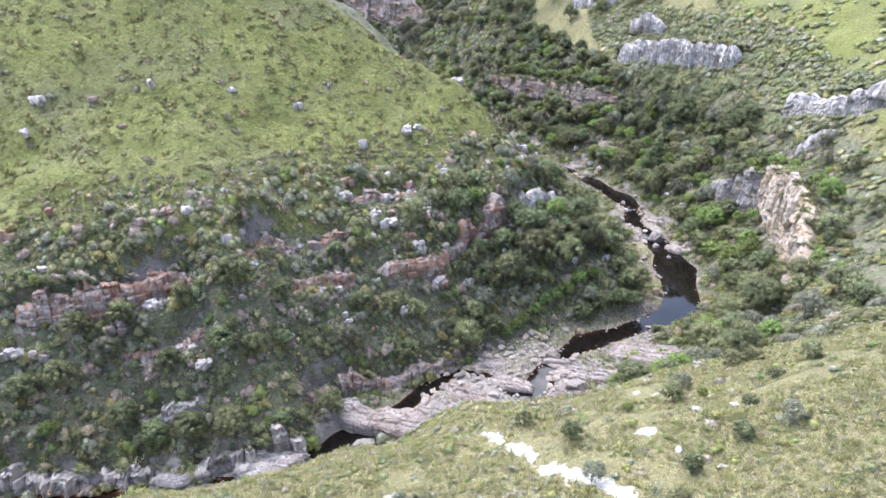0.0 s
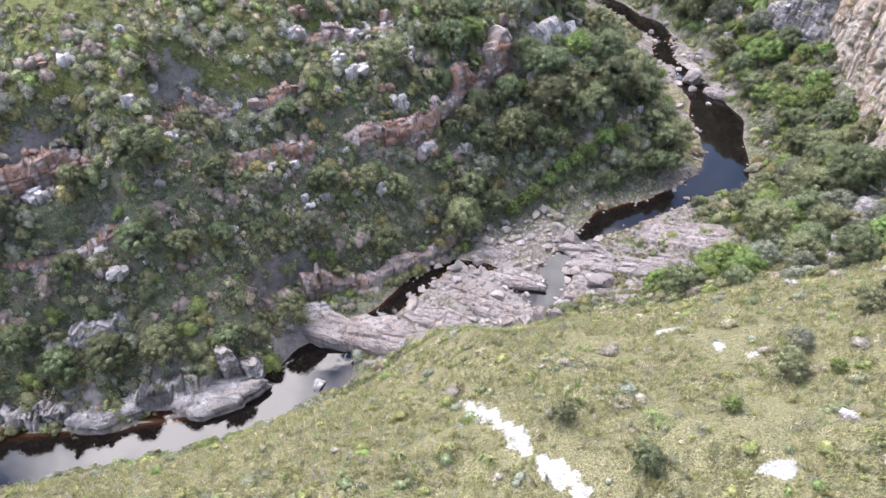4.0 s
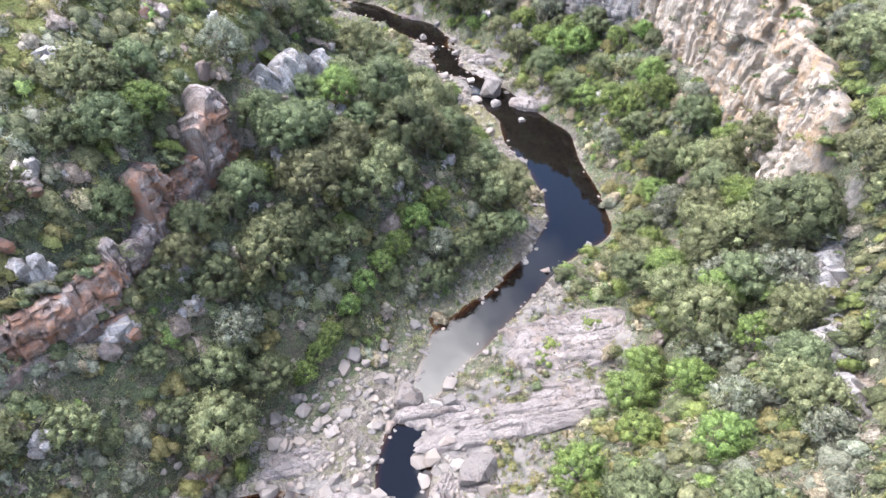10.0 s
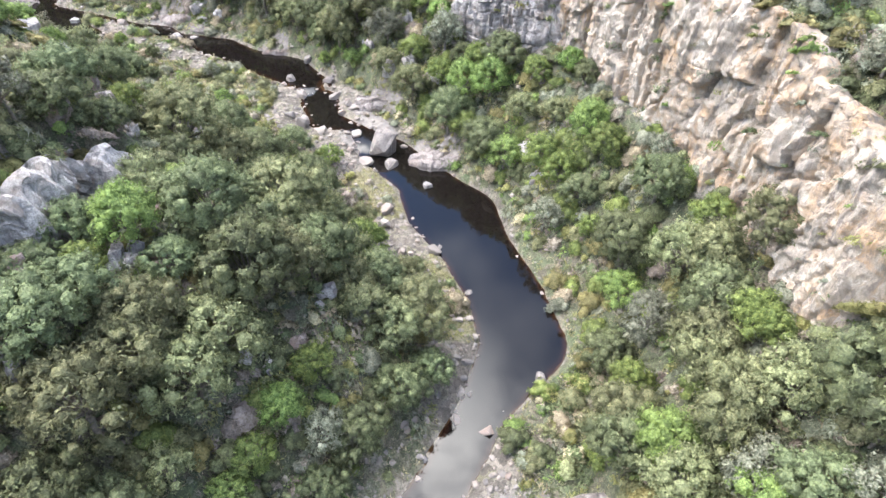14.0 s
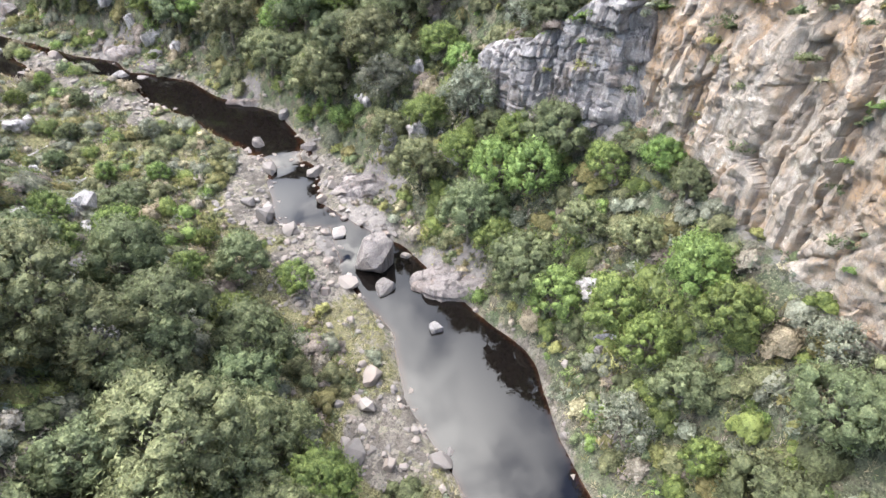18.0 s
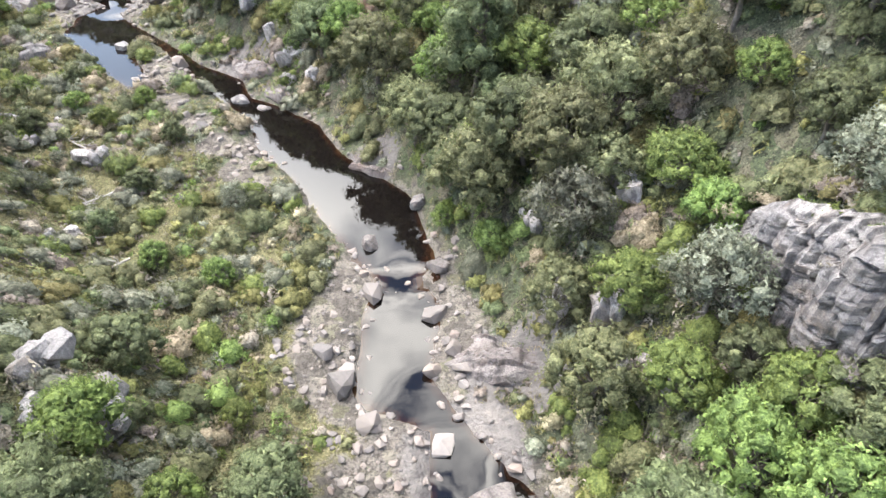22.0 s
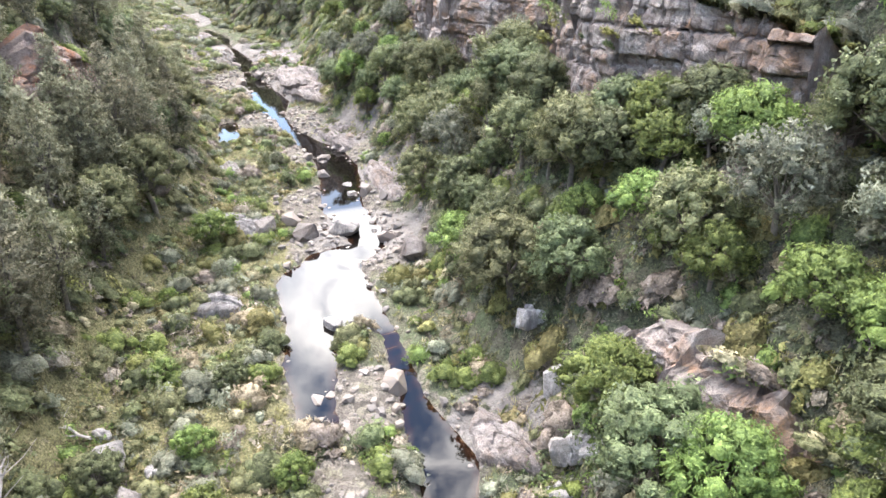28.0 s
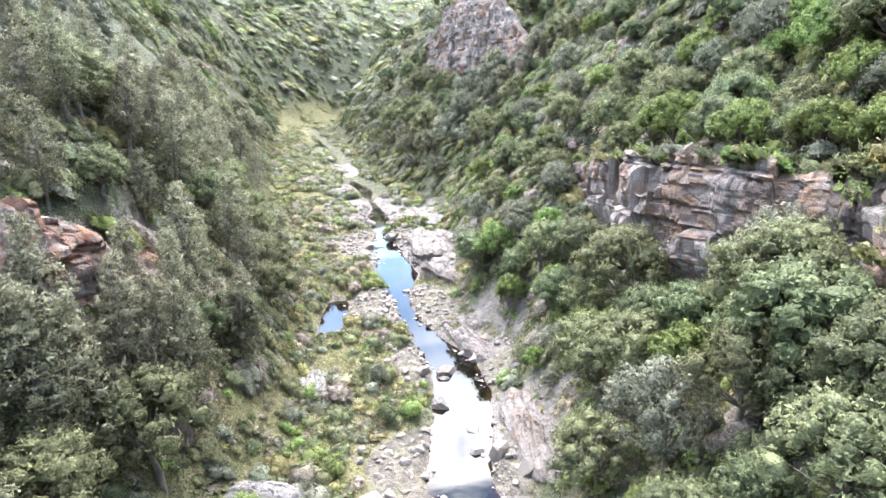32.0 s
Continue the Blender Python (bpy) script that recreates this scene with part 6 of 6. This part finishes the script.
def make_tree(name, seed, leaf, wide, high, lobes, per, size, shape, label, wispy=0.0):
    """A tree at the origin: trunk with limbs, and a crown of many leafy clumps with gaps between them."""
    r = np.random.RandomState(seed)
    root = new(name)
    v, f = [], []
    fork = np.array([r.uniform(-0.2, 0.2), r.uniform(-0.2, 0.2), high * (0.3 if shape == "dome" else 0.45)])
    limb(v, f, (0, 0, -0.4), fork * 0.5 + np.array([0.08, 0, 0]), 0.03 * wide + 0.02, 0.026 * wide + 0.015)
    limb(v, f, fork * 0.5 + np.array([0.08, 0, 0]), fork, 0.026 * wide + 0.015, 0.022 * wide + 0.01)
    pieces, swing = [], r.uniform(0, 6.283, 3)
    mid = np.array([0, 0, high * 0.5])
    for i in range(lobes):
        a = 2.39996 * i + r.uniform(-0.3, 0.3)
        u = (i + 0.5) / lobes
        bulge = 1 + 0.16 * math.sin(2 * a + swing[0]) + 0.12 * math.sin(3 * a + swing[1] + 4 * u)
        if shape == "dome":
            up = 1 - 1.25 * u
            ring = math.sqrt(max(1 - up * up, 0.02)) * bulge * r.uniform(0.72, 1.05)
            c = np.array([math.cos(a) * ring * wide * 0.37, math.sin(a) * ring * wide * 0.37, high * (0.52 + 0.36 * up * r.uniform(0.85, 1.1))])
            lr = wide * r.uniform(0.075, 0.155)
        else:
            ring = (1.0 - 0.86 * u) * bulge * r.uniform(0.35, 1.0)
            c = np.array([math.cos(a) * ring * wide * 0.45, math.sin(a) * ring * wide * 0.45, high * (0.24 + 0.72 * u)])
            lr = wide * (0.17 - 0.09 * u) * r.uniform(0.75, 1.2)
        if i % 2 == 0:
            limb(v, f, fork if c[2] > fork[2] else fork * 0.7, fork * 0.2 + c * 0.8, 0.012 * wide + 0.01, 0.008, 3)
        if wispy < 0.4 or i % 2:
            k = 0.74 - 0.3 * wispy
            bv, bf = blob(c, (lr * k, lr * k, lr * (k - 0.12)), r, (-10, 40), 5, 0.3)
            pieces.append((bv, bf, True, unit(unit(bv - c) + 0.5 * unit(c - mid))))
        n = int(per * (lr / (wide * 0.115)) ** 2)
        d = unit(r.normal(size=(n, 3)) + 0.55 * unit(c - mid) + np.array([0, 0, 0.25]))
        p = c + d * lr * np.array([1, 1, 0.85]) * (r.uniform(0.72, 1.2, (n, 1)) + wispy * r.normal(size=(n, 1)) * 0.28)
        lv = leaf_sprays(p, unit(d + (0.55 + wispy) * r.normal(size=(n, 3))), r.uniform(*size, n), r, 1.5 + wispy)
        pieces.append((lv, tri_index(n), False, np.repeat(unit(d + 0.5 * unit(c - mid) + 0.2 * r.normal(size=(n, 3))), 3, 0)))
    cv, cf, cs, lay = joined(pieces)
    part("trunk", mesh_of("trunk", np.array(v), np.array(f), [M_BARK]), root)
    part("crown", lay_leaves(mesh_of("crown", cv, cf, [LEAVES[leaf], SPRAYS[leaf]], np.where(cs, 0, 1), cs), lay), root)
    tagged(root, label, "tree", group=name + "s of the gorge")
    return root


KINDS = {
    "dark": [make_tree("broadleaf_tree", 11 + i, L_DARK, 4.4, 3.9, 44, 44, (0.07, 0.15), "dome", "rounded dark green broadleaf tree on the gorge side") for i in range(3)],
    "olive": [make_tree("olive_green_tree", 21 + i, L_OLIVE, 4.5, 4.2, 42, 44, (0.07, 0.14), "dome", "spreading olive-green tree with an uneven crown", 0.22) for i in range(3)],
    "bright": [make_tree("bright_green_tree", 31 + i, L_BRIGHT, 3.6, 3.1, 38, 46, (0.06, 0.13), "dome", "bright green leafy tree near the river", 0.1) for i in range(3)],
    "grey": [make_tree("grey_green_tree", 41 + i, L_GREY, 3.7, 3.7, 36, 46, (0.06, 0.13), "dome", "grey-green feathery tree on the slope", 0.4) for i in range(2)],
    "tall": [make_tree("slender_tree", 51 + i, L_FEATHER, 3.4, 5.8, 36, 42, (0.05, 0.12), "tall", "tall slender feathery tree with a bare lower trunk", 0.7) for i in range(3)],
    "yellow": [make_tree("yellow_green_shrub", 91 + i, L_YELLOW, 3.0, 1.9, 30, 40, (0.06, 0.13), "dome", "low mounded yellow-green shrub on the cliff top", 0.15) for i in range(2)],
    "cone": [make_tree("conical_tree", 61, L_DARK, 5.2, 6.4, 54, 46, (0.06, 0.14), "cone", "tall dark green conical tree on the river bank", 0.15)],
    "wood": [make_tree("forest_tree", 71 + i, (L_DARK, L_GREY, L_OLIVE, L_FEATHER)[i], 4.3, 4.4, 22, 26, (0.12, 0.26), "dome", "distant " + ("dark green", "silvery grey-green", "olive-green", "feathery grey")[i] + " tree in the upstream forest", 0.2) for i in range(4)],
}
placed = []


def plant(kind, x, y, scale, z=None):
    k = KINDS[kind]
    src = k[int(rng.randint(len(k)))]
    z = ground_at(x, y)[0] if z is None else z
    m = pose(x, y, z - 0.1, rng.uniform(-5, 5), rng.uniform(-5, 5), rng.uniform(0, 360)) @ Matrix.Diagonal((scale, scale, scale * rng.uniform(0.9, 1.15), 1))
    copy_thing(src, m)
    placed.append((x, y, scale))


def clear(x, y, gap):
    return all(math.hypot(x - a, y - b) > gap for a, b, _ in placed)


def grove(count, box, odds, where, size=(0.75, 1.25), gap=2.2, near=True):
    s = scatter(count * 14, *box)
    s = keep(s, where(s) & (close_by(s) if near else ~close_by(s)) & (s["er"] > 1.3) & (s["nc"] < 0.25) & ~on_ridge(s))
    names, p = list(odds), np.array(list(odds.values()), float)
    done = 0
    for i in range(len(s["x"])):
        if done >= count:
            break
        if clear(s["x"][i], s["y"][i], gap):
            plant(names[rng.choice(len(names), p=p / p.sum())], s["x"][i], s["y"][i], rng.uniform(*size), s["z"][i])
            done += 1


# marked trees
MARKED = [("cone", 42.8, 123.8, 1.15), ("dark", 47.0, 119.6, 1.1), ("dark", 40.9, 121.8, 1.0), ("olive", 38.4, 129.0, 1.15), ("dark", 43.6, 117.5, 1.1), ("bright", 46.6, 99.6, 1.1), ("bright", 47.0, 88.6, 1.0), ("bright", 44.6, 90.4, 1.0), ("bright", 46.4, 86.0, 0.9), ("grey", 46.8, 106.6, 1.0), ("bright", 45.4, 101.6, 1.1), ("grey", 44.0, 112.5, 1.0),
          ("olive", 24.8, 91.2, 1.25), ("dark", 26.2, 99.0, 1.2), ("olive", 22.0, 98.6, 1.3), ("bright", 33.2, 103.2, 0.7), ("dark", 31.0, 105.2, 0.85), ("bright", 29.0, 101.2, 0.8), ("dark", 20.4, 84.0, 1.2), ("olive", 12.6, 80.4, 1.2), ("olive", 8.6, 77.0, 1.1)]
MARKED += [("olive", 3.0, 69.6, 1.2), ("bright", 10.0, 73.6, 0.55), ("bright", 12.9, 75.7, 0.6), ("bright", 16.0, 77.6, 0.6), ("bright", 19.6, 79.6, 0.7), ("bright", 21.8, 80.8, 0.7), ("bright", 11.2, 74.4, 0.6), ("bright", 8.6, 72.6, 0.6), ("bright", 14.4, 76.6, 0.6), ("bright", 17.6, 78.4, 0.7), ("olive", 44.2, 72.4, 1.0), ("dark", 40.4, 72.0, 1.0), ("dark", 36.9, 63.4, 1.2), ("bright", 34.0, 68.8, 1.1), ("olive", 31.4, 62.4, 1.1),
           ("olive", 37.8, 70.4, 1.0), ("bright", 10.8, 149.6, 0.8), ("tall", 8.0, 141.8, 1.1), ("tall", 11.6, 136.4, 1.0), ("olive", 28.6, 66.0, 0.25), ("grey", -11.2, 64.6, 0.9), ("bright", -13.4, 61.4, 0.6)]
for q in MARKED:
    plant(*q)
grove(70, (-45, 20, 46, 105), {"olive": 5, "dark": 4, "grey": 2, "bright": 1}, lambda s: (s["side"] > 0) & (s["e"] > 1) & (s["e"] < 22) & (s["z"] < 17), (0.5, 1.0), 3.0)
grove(30, (8, 34, 74, 112), {"dark": 5, "olive": 3, "bright": 3}, lambda s: (s["side"] > 0) & (s["e"] > 0) & (s["e"] < 14), (0.6, 1.1), 2.6)
grove(48, (0, 30, 66, 98), {"dark": 5, "olive": 4, "grey": 1}, lambda s: (s["side"] > 0) & (s["e"] > 0.5) & (s["e"] < 14), (0.55, 1.0), 1.6)
grove(75, (24, 56, 60, 132), {"bright": 9, "dark": 2, "olive": 4, "grey": 1}, lambda s: (s["side"] < 0) & (s["e"] > 0.2) & (s["e"] < 12), (0.55, 1.05), 2.3)
grove(60, (18, 56, 128, 196), {"dark": 4, "olive": 4, "bright": 3, "grey": 2}, lambda s: (s["side"] < 0) & (s["e"] > 0.5) & (s["e"] < 26), (0.65, 1.2), 2.6)
grove(165, (-40, 20, 122, 212), {"tall": 10, "olive": 3, "dark": 1, "grey": 1}, lambda s: (s["side"] > 0) & (s["e"] > 0.8) & (s["e"] < 26), (0.6, 1.05), 1.9)
for q in (("tall", 5.8, 150.4, 0.95), ("tall", 4.6, 147.6, 1.0), ("tall", 6.8, 146.6, 1.0), ("tall", 3.9, 153.2, 0.85), ("dark", 3.2, 157.4, 0.8)):
    plant(*q)
grove(70, (-10, 13, 130, 178), {"tall": 10, "dark": 2, "olive": 1}, lambda s: (s["side"] > 0) & (s["e"] > 0.8) & (s["e"] < 22), (0.65, 1.1), 1.55)
grove(22, (8, 36, 100, 175), {"bright": 4, "dark": 3, "grey": 2}, lambda s: (s["e"] < 0.5) & (s["er"] > 2.2) & (stony(s) < 0.3), (0.3, 0.5), 2.5)
grove(20, (40, 62, 64, 135), {"olive": 4, "grey": 3, "tall": 2}, lambda s: (s["side"] < 0) & (s["e"] > 14) & (s["e"] < 26), (0.5, 0.8), 3.0)
for q in (("olive", 29.6, 55.4, 0.8), ("bright", 32.0, 59.4, 0.8), ("dark", 34.6, 62.8, 0.9), ("olive", 37.4, 66.2, 0.9), ("bright", 40.0, 69.6, 0.9), ("olive", 42.6, 74.0, 0.9), ("grey", 27.6, 52.6, 0.6), ("dark", 45.6, 80.6, 0.9)):
    plant(*q)
for q in (("grey", 27.2, 56.4, 0.75), ("olive", 32.6, 66.8, 0.95), ("grey", 34.4, 64.6, 0.9), ("olive", 36.2, 67.4, 1.0), ("dark", 33.2, 70.2, 0.9), ("grey", 30.6, 60.6, 0.8), ("olive", 38.6, 70.8, 0.95)):
    plant(*q)
grove(16, (20, 40, 50, 64), {"olive": 4, "dark": 3, "bright": 3, "grey": 2}, lambda s: (s["side"] < 0) & (s["e"] > 1), (0.5, 0.95), 2.4)
grove(60, (-2, 40, 140, 206), {"dark": 4, "olive": 4, "bright": 4, "grey": 1}, lambda s: (s["side"] < 0) & (s["e"] > 0.6) & (s["e"] < 22), (0.55, 1.0), 2.0)
grove(42, (37, 54, 92, 150), {"dark": 6, "olive": 4, "bright": 3, "grey": 1}, lambda s: (s["side"] < 0) & (s["e"] > 0.3) & (s["e"] < 13), (0.7, 1.15), 1.9)
grove(22, (26, 46, 128, 165), {"dark": 4, "olive": 4, "bright": 3}, lambda s: (s["side"] < 0) & (s["e"] > 1.0) & (s["e"] < 16), (0.7, 1.1), 1.9)
grove(70, (10, 46, 136, 188), {"olive": 4, "dark": 4, "bright": 3, "grey": 2}, lambda s: (s["side"] < 0) & (s["e"] > 0.7) & (s["e"] < 17), (0.6, 1.0), 1.45)
grove(95, (-80, 45, 172, 290), {"wood": 1}, lambda s: (s["side"] < 0) & (s["e"] > 0.5) & (s["e"] < 32), (0.7, 1.25), 2.6, False)
grove(85, (-48, 24, 186, 248), {"wood": 1}, lambda s: (s["side"] < 0) & (s["e"] > 0.4) & (s["e"] < 30), (0.65, 1.1), 2.0, False)


def crown_template(root):
    """The crown of a tree as arrays, to plant in numbers far off."""
    me = next(c.data for c in root.children if c.data.name.startswith("crown"))
    v, lay = np.zeros(len(me.vertices) * 3), np.zeros(len(me.vertices) * 3)
    f, sm = np.zeros(len(me.polygons) * 3, dtype=np.int32), np.zeros(len(me.polygons), dtype=bool)
    me.vertices.foreach_get("co", v)
    me.attributes["lay"].data.foreach_get("vector", lay)
    me.loops.foreach_get("vertex_index", f)
    me.polygons.foreach_get("use_smooth", sm)
    return v.reshape(-1, 3), f.reshape(-1, 3), sm, lay.reshape(-1, 3)


def build_far_woods():
    spread = [(900, -190, -55, 235, 400, 170), (700, -100, -5, 160, 290, 120), (900, 44, 120, 60, 270, 210), (900, 38, 56, 102, 148, 110)]
    many = [scatter(q[0], *q[1:5]) for q in spread]
    many = [keep(s, ~close_by(s) & (s["e"] > 0.8) & (s["er"] > 3) & ((s["x"] < 36) | (s["y"] < 88) | (s["y"] > 165) | (s["z"] < 19))) for s in many]
    s = {k: np.concatenate([m[k][:q[5]] for m, q in zip(many, spread)]) for k in many[0]}
    n = len(s["x"])
    plant_stuff("far_woods", "dense grey-green woodland on the far valley sides", "woodland", s, rng.uniform(0.7, 1.5, n), pick(n, [28, 34, 4, 22, 0, 0, 0, 0, 0, 12]), [crown_template(t) for t in KINDS["wood"]], 1.0, 0.15)


build_far_woods()
for q in (("dark", 40.6, 119.8, 0.75), ("olive", 41.6, 117.6, 0.8), ("bright", 40.0, 118.2, 0.45), ("olive", 28.4, 53.8, 0.75), ("dark", 30.2, 56.0, 0.8), ("olive", 33.0, 58.6, 0.8), ("grey", 35.4, 61.2, 0.85), ("dark", 38.0, 64.0, 0.85), ("grey", 31.4, 57.6, 0.6), ("olive", 36.6, 62.8, 0.7), ("dark", 47.2, 104.4, 0.6), ("grey", 46.8, 107.2, 0.65), ("olive", 48.6, 101.0, 0.5), ("yellow", 33.4, 152.6, 0.75), ("yellow", 34.6, 151.4, 0.8), ("yellow", 32.6, 154.6, 0.7), ("yellow", 36.2, 149.4, 0.7), ("yellow", 38.0, 148.2, 0.6), ("yellow", 35.4, 153.4, 0.65), ("yellow", 31.4, 157.0, 0.5), ("yellow", 36.8, 152.0, 0.7)):
    plant(*q)
# the patterns themselves become single trees on the far slopes
for i, src in enumerate([t for k in KINDS.values() for t in k]):
    fx, fy = -20 - 9 * i, 232 + 9 * i
    src.matrix_basis = pose(fx + 26, fy + 16, ground_at(fx + 26, fy + 16)[0] - 0.1, 0, 0, 40 * i)
for fx, fy, fs in ((-3.8, 22.0, 0.42), (-9.2, 23.7, 0.38), (-11.6, 22.4, 0.3), (-15.1, 23.0, 0.25), (13.6, 25.7, 0.3), (5.9, 21.4, 0.28), (16.7, 36.6, 0.4), (26.2, 37.5, 0.4), (19.5, 31.8, 0.25), (22.6, 40.6, 0.45), (25.0, 42.0, 0.4)):
    plant("olive" if fs > 0.35 else "dark", fx, fy, fs)


for i, (fx, fy) in enumerate([(-1.1, 25.8), (8.3, 25.9), (12.5, 33.7), (16.9, 27.6), (12.0, 23.3), (18.1, 38.5), (19.7, 56.7), (8.2, 31.1), (5.8, 34.9), (8.2, 21.9), (18.6, 36.3), (22.8, 34.9), (12.1, 20.7), (19.7, 27.9), (13.1, 20.4)]):
    plant(("olive", "grey", "bright", "dark")[i % 4], fx, fy, (0.3, 0.38, 0.26, 0.34)[i % 4] * (1.5 if fy > 40 else 1.0))


# ---- dead wood ----
def tube(points, radii, sides=6):
    """A bent round stem through the points."""
    p = np.array(points, float)
    d = unit(np.gradient(p, axis=0))
    t = unit(np.cross(d, [0.31, 0.27, 0.9]))
    u = np.cross(d, t)
    q = np.linspace(0, 2 * np.pi, sides, endpoint=False)
    ring = t[:, None] * np.cos(q)[:, None] + u[:, None] * np.sin(q)[:, None]
    v = (p[:, None] + ring * np.array(radii)[:, None, None]).reshape(-1, 3)
    i, k = np.meshgrid(np.arange(len(p) - 1), np.arange(sides), indexing="ij")
    f = np.stack([i * sides + k, i * sides + (k + 1) % sides, (i + 1) * sides + (k + 1) % sides, (i + 1) * sides + k], -1).reshape(-1, 4)
    return v, f


def dead_branch(x, y, length, turn, seed):
    """A bleached fallen stem with broken side twigs."""
    r = np.random.RandomState(seed)
    root = new("dead_branch")
    w = 0.035 + 0.012 * length
    p = [np.array([-length / 2, 0.0, 0.1])]
    for k in range(5):
        p.append(p[-1] + np.array([length / 5, r.uniform(-0.15, 0.15), r.uniform(-0.04, 0.1)]))
    widths = [w * 0.82 ** k for k in range(6)]
    part("stem", mesh_of("stem", *tube(p, widths), [M_DEAD]), root)
    for k in range(1, 6):
        for _ in range(2):
            way = np.array([r.uniform(0.1, 0.8), r.uniform(-0.8, 0.8), r.uniform(0.05, 0.6)]) * length * 0.3
            mid = p[k] + way * 0.5 + r.uniform(-0.06, 0.06, 3)
            part("twig", mesh_of("twig", *tube([p[k], mid, p[k] + way], [widths[k] * 0.5, widths[k] * 0.35, 0.006], 5), [M_DEAD]), root)
    root.matrix_world = pose(x, y, ground_at(x, y)[0] + 0.05, 0, 0, turn)
    tagged(root, "bleached grey fallen branch lying on the flat", "branch", group="dead branches")


for i, (x, y, n_) in enumerate([(15.6, 128.0, 3.4), (16.4, 127.8, 2.6), (16.5, 126.0, 4.2), (15.9, 130.1, 3.4), (14.7, 133.8, 2.6), (21.2, 124.6, 4.2), (22.6, 123.8, 3.4), (18.5, 126.6, 2.6), (20.6, 129.9, 4.2), (21.6, 124.3, 3.2), (15.6, 128.2, 4.5), (16.2, 127.4, 4.0), (19.0, 128.9, 3.0), (20.8, 130.0, 2.6), (22.4, 121.0, 3.0), (23.6, 118.2, 2.6), (25.2, 112.6, 2.4), (8.2, 140.6, 3.4), (10.4, 137.2, 3.2), (27.6, 98.2, 2.6), (24.0, 101.0, 3.0), (29.4, 96.4, 2.2), (44.6, 70.4, 2.4), (6.6, 143.4, 3.0), (33.0, 60.4, 2.4)]):
    dead_branch(x, y, n_, 37 * i + 20, 500 + i)
